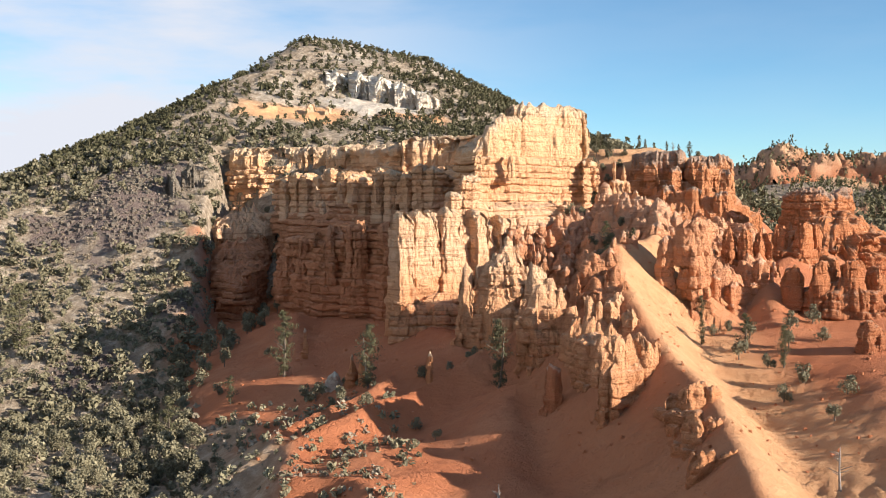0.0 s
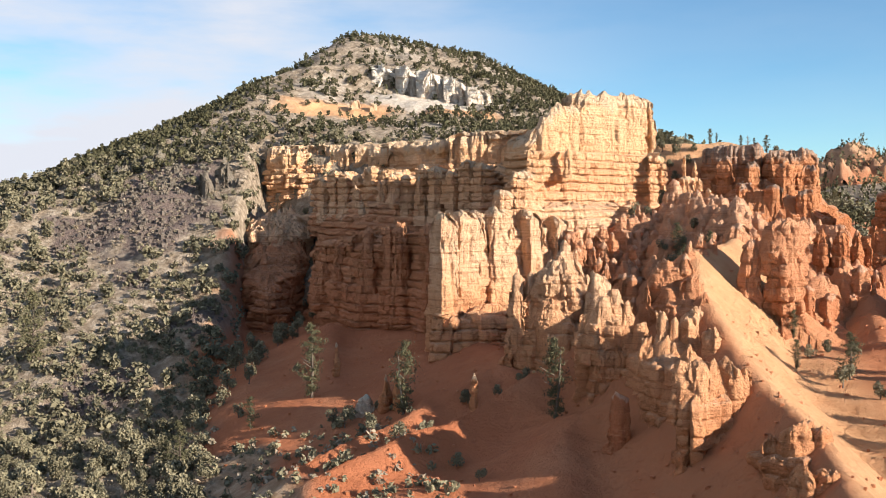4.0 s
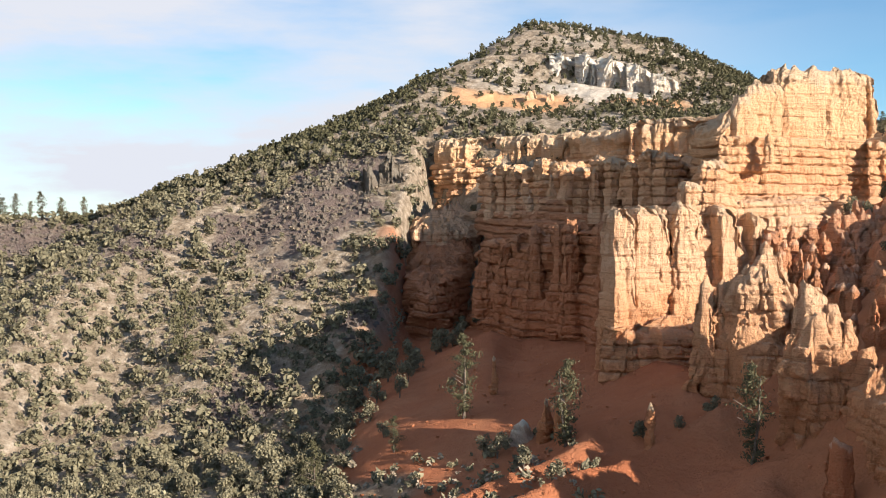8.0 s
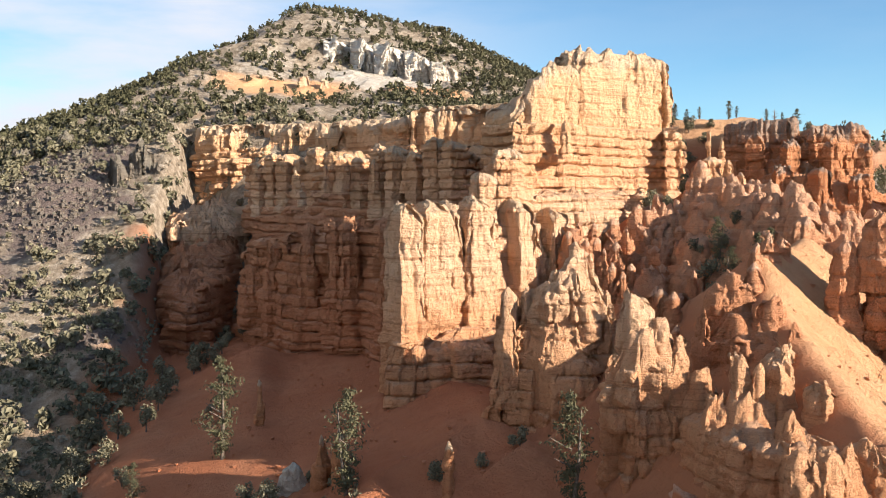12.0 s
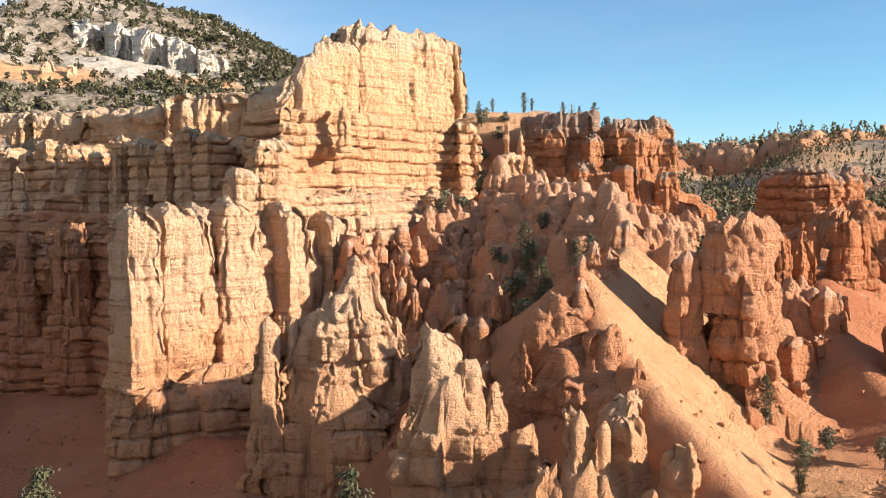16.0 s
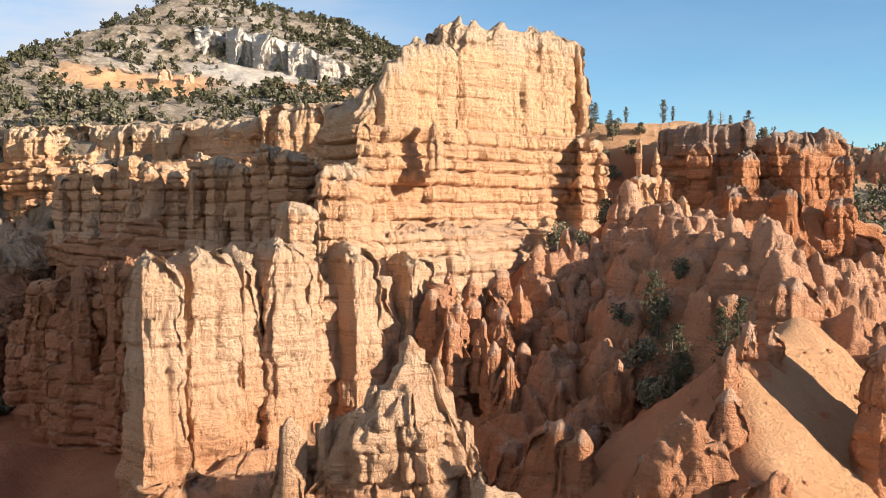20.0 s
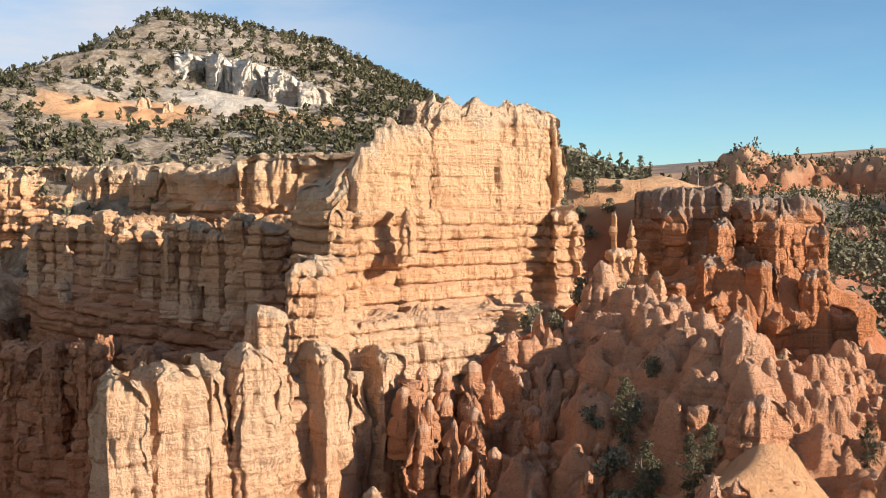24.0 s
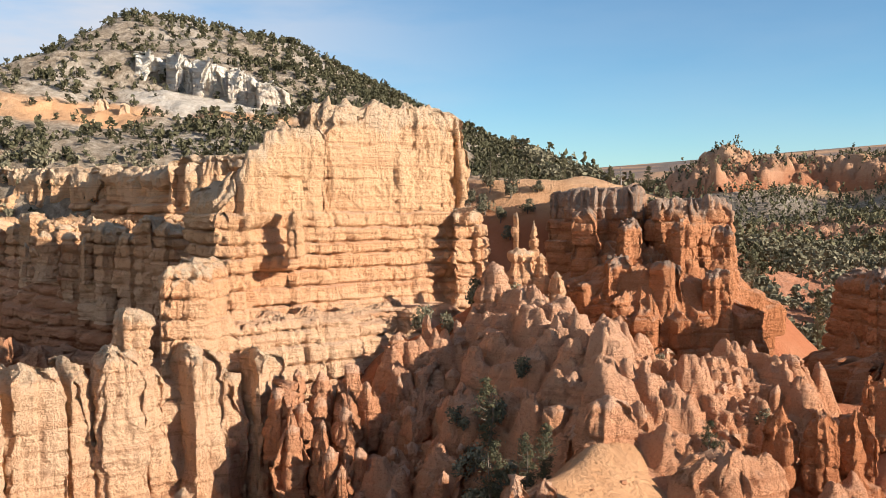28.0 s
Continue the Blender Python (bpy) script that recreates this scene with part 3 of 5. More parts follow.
    off = off - 0.45 * rough * np.abs(pit) - 0.3 * rough * np.abs(vnoise(P[..., 0] / 0.36, P[..., 1] / 0.36, z / 0.33, seed + 64))
    off = off + 0.7 * rough * fbm(P[..., 0] / 2.4, P[..., 1] / 2.4, z / 2.4, seed + 11, 4, 0.6) + 0.3 * rough * vnoise(P[..., 0] / 0.42, P[..., 1] / 0.42, z / 1.1, seed + 65)
    mid_ = pts.mean(0)
    radius = np.hypot(*(pts - mid_).T)
    if knob:
        h = (z - base)
        prof = fbm(h / 2.2, seed * 3.7, 0, seed + 3, 3) * 0.7 + 0.25 * np.sin(h * 2.4 + seed)
        off = off + knob * radius[None] * prof * smooth(0.0, 0.35, v)
    # the shoulder rounds off at the crest
    rim_ = np.clip((v - round_from) / (1 - round_from), 0, 1)
    off = off - np.minimum(1.2 if round_by < 0.5 else 9, round_by * radius.min()) * (1 - np.sqrt(np.maximum(0, 1 - rim_ * rim_)))
    off = np.maximum(off, -0.8 * radius[None])
    P = P + nrm[None] * off[..., None]
    co = [np.concatenate([P, z[..., None]], -1).reshape(-1, 3)]
    ring, zr = P[-1], z[-1]
    shape = np.linspace(1, 0, max(5, min(16, int(radius.mean() / (2.2 * step)))) + 1)[1:-1]
    reach_ = max(2, n // 10)
    kernel = np.ones(2 * reach_ + 1) / (2 * reach_ + 1)
    even = lambda a: np.convolve(np.concatenate([a[-reach_:], a, a[:reach_]]), kernel, "valid")
    soft_ring, soft_z = np.stack([even(ring[:, 0]), even(ring[:, 1])], 1), even(zr)
    edge_ring, edge_z = ring, zr
    for j, f in enumerate(shape):
        blend = min(1.0, 3.5 * (1 - f))
        ring, zr = edge_ring + (soft_ring - edge_ring) * blend, edge_z + (soft_z - edge_z) * blend
        p = mid_ + (ring - mid_) * f
        zz = zr * f + (1 - f) * zr.mean() + dome * (1 - f * f) + 0.5 * crenel * fbm(p[:, 0] / 1.4, p[:, 1] / 1.4, 0, seed + 13, 4, 0.65)
        if radius.mean() > 5:
            zz = zz + 0.5 * crenel * (1 - f) ** 0.5 * fbm(p[:, 0] / 4, p[:, 1] / 4, 0, seed + 14, 3)
            zz = zz + 0.24 * np.sin(4.2 * zz)
        if tops is not None:
            inner = top + tops(p[:, 0], p[:, 1]) + 0.6 * crenel * fbm(p[:, 0] / 1.6, p[:, 1] / 1.6, 0, seed + 13, 4, 0.6)
            inner = inner + 0.22 * np.sin(4.4 * inner)
            zz = zz + (inner - zz) * min(1, 3 * (1 - f))
        co.append(np.concatenate([p, zz[:, None]], 1))
    co = np.concatenate(co)
    total = rows + len(shape)
    idx = np.arange(total * n).reshape(total, n)
    nxt = np.roll(idx, -1, 1)
    quads = np.stack([idx[:-1], nxt[:-1], nxt[1:], idx[1:]], -1).reshape(-1, 4)
    last = idx[-1]
    tris = np.stack([last[1:-1], last[2:], np.full(n - 2, last[0])], 1)
    area = (pts[:, 0] * np.roll(pts[:, 1], -1) - np.roll(pts[:, 0], -1) * pts[:, 1]).sum()
    if area < 0:
        quads, tris = quads[:, ::-1], tris[:, ::-1]
    else:
        tris = tris[:, [2, 0, 1]]
    me_ = grid_mesh(name, co, quads, True, tris)
    worn = np.zeros(len(co), np.float32)
    if cap:
        lip = np.concatenate([z - crest[None], np.zeros((len(shape), n))]).ravel()
        worn = smooth(-cap, -0.35 * cap, lip + 0.35 * cap * fbm(co[:, 0] / 1.5, co[:, 1] / 1.5, co[:, 2] / 3, seed + 80, 3)).astype(np.float32)
    me_.attributes.new("weather", "FLOAT", "POINT").data.foreach_set("value", worn)
    return me_


def thing(name, x, y, z, label, category, group=""):
    ob = new(name)
    ob.location = (x, y, z)
    return tagged(ob, label, category, group)


def rock_part(parent, name, poly, base, top, mat, label="", **shape):
    me_ = rock_mesh(name, poly, base, top, **shape)
    ob = put(name, me_, mat, None, label)
    if parent:
        ob.parent = parent
        ob.matrix_parent_inverse = Matrix.Translation(-Vector(parent.location))
    return ob


def disc(x, y, rx, ry=None, turn=0.0, n=9, seed=0):
    rng = np.random.RandomState(seed)
    ry = ry or rx
    a = np.linspace(0, 2 * math.pi, n, endpoint=False)
    f = rng.uniform(0.82, 1.15, n)
    px, py = rx * np.cos(a) * f, ry * np.sin(a) * f
    c, s_ = math.cos(radians(turn)), math.sin(radians(turn))
    return [(x + c * u - s_ * w, y + s_ * u + c * w) for u, w in zip(px, py)]


def plank(x, y, w, d, turn, seed=0):
    """A rough four-sided outline, w along the turned x axis."""
    rng_ = np.random.RandomState(seed)
    c, s_ = math.cos(radians(turn)), math.sin(radians(turn))
    pts = [(-w / 2, -d / 2), (0, -d / 2 - 0.06 * w), (w / 2, -d / 2), (w / 2, d / 2), (-w / 2, d / 2)]
    pts = [(u + rng_.uniform(-0.06, 0.06) * w, v + rng_.uniform(-0.05, 0.05) * w) for u, v in pts]
    return [(x + c * u - s_ * v, y + s_ * u + c * v) for u, v in pts]


def terrace(h, tall):
    """A fall of height h broken into steps."""
    return tall * (np.floor(h / tall) + smooth(0.55, 1.0, h / tall - np.floor(h / tall)))


# the great butte
butte = thing("rock_butte", 20, 26, 46, "tall cream and orange layered rock butte with flat crumbling top", "rock butte")
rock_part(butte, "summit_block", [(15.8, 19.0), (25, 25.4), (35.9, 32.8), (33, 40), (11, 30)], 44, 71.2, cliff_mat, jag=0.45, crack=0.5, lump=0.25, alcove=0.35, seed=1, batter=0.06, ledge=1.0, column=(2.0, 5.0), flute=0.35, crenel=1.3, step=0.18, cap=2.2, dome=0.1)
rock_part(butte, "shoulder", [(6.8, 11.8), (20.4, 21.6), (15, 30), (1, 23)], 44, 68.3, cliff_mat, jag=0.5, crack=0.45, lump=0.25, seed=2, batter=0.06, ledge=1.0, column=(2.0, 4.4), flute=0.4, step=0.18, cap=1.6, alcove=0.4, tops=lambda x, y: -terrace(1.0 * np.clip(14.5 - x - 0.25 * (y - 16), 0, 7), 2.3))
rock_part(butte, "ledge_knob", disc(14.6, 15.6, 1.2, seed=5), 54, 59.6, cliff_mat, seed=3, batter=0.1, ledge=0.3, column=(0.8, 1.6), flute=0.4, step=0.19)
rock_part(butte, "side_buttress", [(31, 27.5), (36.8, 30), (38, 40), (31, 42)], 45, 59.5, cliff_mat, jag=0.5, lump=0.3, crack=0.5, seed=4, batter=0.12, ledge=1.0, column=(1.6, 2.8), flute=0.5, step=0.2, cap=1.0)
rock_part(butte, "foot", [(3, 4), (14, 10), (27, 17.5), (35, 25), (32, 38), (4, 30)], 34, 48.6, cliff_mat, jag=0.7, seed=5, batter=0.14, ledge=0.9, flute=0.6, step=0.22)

# the fluted front wall
fin = thing("rock_fin", 0, -6, 22, "pale orange fluted rock wall of tall joined columns", "rock wall")
rock_part(fin, "core", [(-8.5, -10), (-3, -7), (4, -1), (11, 4), (9, 14), (-9, 2)], 20, 44.5, cliff_mat, jag=0.5, crack=0.5, lump=0.4, seed=6, batter=0.06, ledge=0.5, column=(2, 4), step=0.3)
along = 0.0
for k, (width, zt, set_back) in enumerate([(4.3, 47.6, -0.3), (4.7, 47.9, 0.7), (2.7, 47.3, 1.5), (4.6, 48.2, 0.2), (2.5, 46.0, 2.6), (4.4, 47.5, 0.0), (3.2, 45.2, 1.8), (4.0, 46.4, 0.3)]):
    mid_s, depth = along + width / 2, 6.0
    cx = -8.2 + 0.764 * mid_s - 0.645 * (depth / 2 + set_back - 0.5)
    cy = -12.7 + 0.645 * mid_s + 0.764 * (depth / 2 + set_back - 0.5)
    rock_part(fin, "column", plank(cx, cy, width + 1.1, depth + 0.6, 40 + 7 * (k % 3 - 1), seed=20 + k), 24, zt, cliff_mat, seed=30 + k, batter=0.05, ledge=0.16, column=(2.2, 5.0), flute=0.25, rough=0.36, crenel=0.7, knob=0.05, dome=0.5, step=0.17, rounds=3, groove=5, cap=0.8, round_from=0.88, round_by=0.36, crack=0.5, lump=0.7, jag=0.14, alcove=0.12)
    along += width
rock_part(fin, "pedestal", plank(1.8, -0.6, 3.4, 3.6, 30, seed=3), 40, 51.3, cliff_mat, seed=41, batter=0.03, ledge=0.5, column=(0.9, 2.0), flute=0.3, crenel=0.5, step=0.17, cap=0.9, jag=0.25, lump=0.3, crack=0.4)
rock_part(fin, "slab", [(3, 1), (8.5, 4.5), (9, 14), (2, 12)], 40, 54.6, cliff_mat, seed=42, batter=0.05, ledge=0.8, flute=0.3, crenel=0.8, step=0.18, cap=1.0, jag=0.5, lump=0.35, crack=0.5)
rock_part(fin, "apron", [(-13, -15.5), (-6, -17.5), (4, -14.5), (13, -8), (16, -2), (12, 8), (-13, 2)], 14, 31, cliff_mat, jag=0.8, crack=0.4, lump=0.5, seed=43, batter=0.28, ledge=1.1, column=(2.5, 5), flute=0.45, step=0.22)

# the shaded wall of ledges
ledges = thing("ledge_wall", -18, 45, 20, "broad red-orange rock wall with stacked ledges", "rock wall")
rock_part(ledges, "lower_tier", [(-48, 72), (-42.5, 50), (-36, 41), (-33, 34), (-27, 31.5), (-19, 24), (-14, 16.5), (-9, 14.5), (-1, 4), (8, 14), (-5, 42), (-32, 76)], 14, 44.0, hoodoo_mat, jag=0.9, seed=51, batter=0.13, ledge=1.7, column=(2.2, 6), flute=0.25, rough=0.5, crenel=1.2, step=0.23, dome=0.1, crack=0.3, lump=1.2, alcove=0.4, drift=1.8, tops=lambda x, y: -0.1 * np.clip(y - 16, 0, 60))
STEPS = 5
for k in range(STEPS):
    f = k / (STEPS - 1)
    front = [(x0 + f * (x1 - x0), y0 + f * (y1 - y0)) for (x0, y0), (x1, y1) in zip([(-51, 93), (-41, 78), (-26, 59), (-11, 46.5), (0, 28)], [(-52, 99), (-41, 84), (-25, 65), (-11, 53), (-1, 34)])]
    rock_part(ledges, "ledge_step", [*front, (8, 22 + 16 * f), (4, 74), (-12, 92), (-34, 112)], 30 if k == 0 else 37.5 + 2.7 * k, 42.6 + 2.7 * k, hoodoo_mat if k < 4 else cliff_mat, jag=1.1, saw=0.6, seed=53 + k, batter=0.05, ledge=1.8, column=(2.4, 6), flute=0.4, rough=0.5, crenel=1.2, step=0.28, dome=0.05, crack=0.5, lump=0.8, alcove=0.9, tops=lambda x, y, q=k: 0.03 * (y - 50) - 0.6 * np.abs(vnoise(x / 5, y / 5, 0, 400 + q)))
rock_part(ledges, "middle_tier", [(-52, 102), (-42, 88), (-26, 68.5), (-11, 56.5), (-1, 38), (8, 43), (4, 76), (-12, 94), (-32, 116)], 44, 56.6, cliff_mat, jag=1.2, saw=0.8, seed=52, batter=0.08, ledge=1.3, column=(1.8, 5), flute=0.7, rough=0.5, crenel=2.4, step=0.26, dome=0.1, crack=0.6, lump=0.6, alcove=1.0)
for k, (cx, cy, rr, zt) in enumerate([(-26.6, 34.0, 2.2, 43.4), (-33.6, 43.4, 2.2, 40.0), (-18.6, 27.4, 2.6, 45.0), (-21.4, 29.4, 2.0, 44.4), (-39.4, 52, 2.6, 35), (-12, 18.6, 2.4, 45.2)]):
    rock_part(ledges, "pinnacle", disc(cx, cy, 1.35 * rr, seed=60 + k), 24, zt, hoodoo_mat, seed=64 + k, jag=0.3, lump=0.6, crack=0.4, round_from=0.86, round_by=0.4, batter=0.07, ledge=1.0, column=(1.5, 3), flute=0.3, crenel=0.9, step=0.24)

# the rim wall on the skyline below the hill
rim = thing("rim_wall", -30, 105, 48, "weathered grey-capped orange rim wall below the hill", "rock wall")
rock_part(rim, "west_face", [(-69, 121), (-62, 117.5), (-53, 117), (-44, 113), (-36, 112.5), (-29, 110), (-24, 122), (-66, 140)], 46, 66.6, cliff_mat, jag=1.1, crack=0.7, lump=0.6, alcove=1.6, saw=1.0, seed=70, batter=0.04, ledge=1.1, column=(2.2, 6), flute=0.8, crenel=1.3, dome=0.1, step=0.27, cap=2.6)
rock_part(rim, "recess", [(-34, 112), (-24, 99), (-14, 86), (0, 92), (-10, 120)], 46, 66.2, cliff_mat, jag=0.9, crack=0.6, lump=0.6, alcove=1.6, saw=0.8, seed=71, batter=0.04, ledge=1.3, column=(3, 6), flute=0.5, crenel=1.2, step=0.3, dome=0.1, cap=2.6)
rock_part(rim, "east_face", [(-13, 82.5), (-8, 80), (6, 75), (20, 68), (34, 62), (30, 80), (-8, 98)], 46, 67.6, cliff_mat, jag=1.0, crack=0.6, lump=0.6, alcove=1.4, saw=0.9, seed=72, batter=0.04, ledge=1.3, column=(1.6, 4), flute=0.5, crenel=1.2, step=0.28, dome=0.1, cap=3.0)

# the red towers
tower = thing("rock_tower", 58, 46, 42, "red-orange rock tower with a grey weathered cap", "rock tower")
rock_part(tower, "west_block", [(45, 50), (51, 45), (58, 43), (63, 52), (52, 60)], 40, 62.3, tower_mat, jag=0.8, crack=0.5, lump=0.2, seed=80, batter=0.035, ledge=0.28, column=(2.4, 5.0), flute=0.22, rough=0.3, crenel=1.0, dome=0.1, step=0.22, rounds=1, cap=4.5)
rock_part(tower, "east_block", [(58, 39), (64, 37.5), (70.5, 39.5), (72, 50), (60, 52)], 40, 60.6, tower_mat, jag=0.7, crack=0.5, lump=0.2, seed=81, batter=0.05, ledge=0.35, column=(2.4, 5.0), flute=0.22, rough=0.3, crenel=1.2, dome=0.1, step=0.22, rounds=1, cap=2.5)
rock_part(tower, "plinth", [(44, 36), (50, 31), (56, 27), (64, 29), (71, 31), (77, 44), (60, 56), (44, 52)], 32, 54, tower_mat, jag=1.2, crack=0.5, lump=0.6, alcove=0.6, seed=82, batter=0.05, ledge=0.45, column=(2.4, 5), flute=0.2, rough=0.3, crenel=1.6, step=0.23, rounds=1, tops=lambda x, y: -0.42 * np.hypot(x - 57, y - 46) + 2)
for k, (x, y, w, d, zt) in enumerate([(50, 42, 4.5, 5, 59), (55, 38.5, 4, 5, 57.6), (61, 36.2, 4.2, 4, 58.2), (66.5, 36, 4, 4, 57), (52.6, 35.5, 4, 4, 53.5), (58.6, 32.5, 4, 4, 53), (64.5, 32, 4, 4, 52)]):
    rock_part(tower, "buttress", plank(x, y, w, d, 25 * (k % 3) - 20, seed=150 + k), 40, zt, tower_mat, seed=160 + k, jag=0.4, crack=0.5, lump=0.2, batter=0.05, ledge=0.2, column=(2.0, 4.0), flute=0.2, rough=0.3, crenel=0.9, step=0.2, rounds=1, dome=0.1, cap=0.8, drift=1.0)
east = thing("rock_tower", 84, 20, 32, "dark red layered rock tower with a ragged top", "rock tower")
rock_part(east, "block", [(76, 18), (82, 15), (88, 18), (94, 24), (88, 34), (76, 30)], 30, 52, tower_mat, jag=0.7, crack=0.6, lump=0.4, alcove=0.4, seed=83, batter=0.07, ledge=0.9, column=(1.4, 2.6), flute=0.35, crenel=1.4, dome=0.1, step=0.24, rounds=1, cap=1.2)
rock_part(east, "plinth", [(70, 10), (80, 5), (90, 6), (97, 10), (104, 24), (92, 40), (72, 34)], 26, 46, tower_mat, jag=1.5, crack=0.6, lump=0.5, alcove=0.6, seed=84, batter=0.09, ledge=0.8, column=(1.4, 3), flute=0.3, crenel=2.4, step=0.25, rounds=1, tops=lambda x, y: -0.4 * np.hypot(x - 85, y - 21) + 2)

# broken walls in front
crest = thing("rock_fin", 10, -27, 24, "jagged orange rock fin with a spiked crest", "rock wall")
rock_part(crest, "wall", [(2.4, -28.4), (8, -30.6), (12, -31), (16.6, -28.6), (15.6, -23.6), (4, -23.4)], 16, 41.8, cliff_mat, jag=0.6, crack=0.7, lump=0.6, alcove=0.3, seed=90, batter=0.07, ledge=0.5, column=(1.6, 3.4), flute=0.4, crenel=1.0, dome=0.0, step=0.18, tops=lambda x, y: -0.75 * np.clip(11 - x, 0, 12) - 0.9 * np.clip(x - 12.2, 0, 9))
rock_part(crest, "foot", [(-1, -29), (6, -34), (14, -34.5), (19.5, -30), (17, -20), (0, -19)], 14, 33.5, cliff_mat, jag=0.8, crack=0.5, lump=0.5, seed=91, batter=0.26, ledge=0.9, column=(2, 4), flute=0.4, step=0.2, dome=0.5, tops=lambda x, y: 0.35 * (y + 28))
for k, (cx, cy, rr, zt) in enumerate([(11.3, -27, 1.5, 43.2), (12.8, -26.6, 1.1, 41.8), (9, -27.3, 1.4, 40.6), (6, -26.8, 1.2, 38.6), (4, -27.2, 1.3, 38.4), (14.6, -27, 1.3, 38.4)]):
    rock_part(crest, "pinnacle", disc(cx, cy, 1.45 * rr, seed=95 + k), 26, zt, cliff_mat, seed=100 + k, lump=0.3, crack=0.3, batter=0.08, ledge=0.3, column=(0.9, 1.8), flute=0.2, crenel=0.4, step=0.2, round_from=0.7, round_by=0.65)


def spire(x, y, r, base, top, mat=None, label="orange rock pinnacle with a pale weathered tip", name="hoodoo", group="hoodoos", taper=0.06, knob=0.12, ry=None, turn=0.0, seed=0, step=0.22, crenel=0.5, **shape):
    ob = rock_part(None, name, disc(x, y, r, ry, turn, seed=seed), base, top, mat or hoodoo_mat, label, lump=0.22 * min(r, 2.0), crack=0.3, batter=taper, knob=knob, ledge=0.4, column=(1.0, 2.2), flute=0.22, rough=0.3, crenel=crenel, seed=seed, step=step, **{"round_from": 0.55, "round_by": 0.75, "cap": 0.35, **shape})
    return tagged(ob, category="hoodoo", group=group)


# blocks of joined pinnacles: outline, base, top of the body, then (x, y, radius, top) of each pinnacle
BLOCKS = [
    ([(17.6, -41), (17.4, -52), (19, -58.5), (23, -62), (28, -60), (29.8, -50), (29.6, -40), (22, -37)], 12, 31.6, [(19.6, -47, 1.4, 33.4), (27.6, -54, 1.5, 33.8), (24, -57.6, 1.5, 32.2), (26.6, -47.4, 1.5, 35.6)], "ledged orange rock flank below the dirt cone"),
    ([(10.8, -46.6), (13.6, -49.6), (18.6, -49), (19.4, -43), (12, -41.6)], 15, 35.8, [(14.2, -45.6, 1.5, 39.8), (16.4, -45.2, 1.6, 38), (18.1, -45.6, 1.3, 36), (12.6, -45.6, 1.1, 35)], "spiked orange rock block"),
    ([(19.6, -41.8), (23, -45), (28.6, -48), (30, -43), (29.6, -37.6), (22, -36.4)], 18, 37.2, [(23.9, -40.4, 2.0, 41.1), (26.9, -42.6, 1.5, 39.4), (28.4, -45, 1.3, 37), (21.6, -40.8, 1.3, 37.4)], "layered orange rock block with blunt pinnacles"),
    ([(18, -53), (21, -56), (27, -54), (27.6, -47.4), (18.8, -48.4)], 14, 31.6, [(21.8, -52, 1.0, 35.7), (23.2, -52.2, 1.1, 34.8), (20, -51.6, 1.4, 32.8), (25.2, -51, 1.6, 34.8)], "narrow orange rock block with leaning horns"),
    ([(19.4, -69.6), (22, -71), (29.6, -67.4), (30, -62.6), (22, -63.6)], 12, 29.8, [(20.9, -68.2, 1.2, 32.2), (22.8, -67.8, 1.6, 32.1), (24.8, -66.6, 1.4, 31.6), (26.8, -65.6, 1.6, 32.0), (28.6, -64.8, 1.4, 30.6)], "row of rounded orange rock posts"),
    ([(38.2, -35.2), (40.4, -37.8), (44.8, -36), (44.6, -29.4), (38.8, -29.6)], 29, 44.2, [(40.4, -34.4, 2.0, 46.2), (42.8, -34.0, 2.0, 46.8), (41.6, -32, 2.0, 46.4)], "broad orange rock mound with a tall pinnacle"),
    ([(25.6, -75.6), (26.4, -82), (29.6, -86), (34, -83), (34.4, -77), (31, -73)], 8, 26.2, [(30.6, -79.6, 1.8, 27.6), (32.8, -79.2, 1.7, 27.4), (28.4, -78.2, 1.6, 26)], "ledged red rock outcrop on a dirt ridge"),
    ([(24.8, -86), (27, -92), (33, -93.4), (34.6, -87), (31, -82.4)], 4, 23.6, [(28.6, -87.6, 1.8, 25.4), (31, -87.4, 1.7, 25.2), (32.6, -89, 1.4, 24.6)], "ledged red rock outcrop on a dirt ridge"),
    ([(24.4, -94), (26, -100), (32.4, -100), (33, -93), (29, -90.4)], 1, 21.4, [(27.6, -94.6, 1.6, 23.2), (30.4, -95.4, 1.6, 23.4)], "ledged red rock outcrop on a dirt ridge"),
    ([(51, -14), (56, -17.5), (63, -14), (62, -6), (53, -8)], 30, 40.5, [(53, -14, 1.3, 44.2), (56, -15, 1.4, 44.8), (59, -13.5, 1.3, 44.0), (61, -11, 1.4, 43.4)], "red rock block with crowded pinnacles"),
    ([(64, -4), (70, -8), (77, -3), (75, 6), (66, 6)], 30, 42, [(66.5, -3.6, 1.3, 45), (70, -5, 1.5, 46), (73.4, -2.8, 1.4, 45)], "red rock block with crowded pinnacles"),
    ([(57, -30), (62, -36), (70, -38), (78, -34), (78, -24), (62, -24)], 20, 36.5, [(59.5, -30.6, 1.8, 38.5), (63.5, -32.6, 2, 39.6), (68, -33.4, 2, 40), (73, -31.6, 2, 39), (66, -28, 1.8, 40.4)], "red rock wall topped with blunt posts"),
    ([(58, -56), (61, -60), (65.4, -57), (63, -52.6)], 18, 30.5, [(60.5, -57, 1.5, 32.6), (62.8, -56, 1.4, 31.8)], "pair of stubby red rock posts"),
]
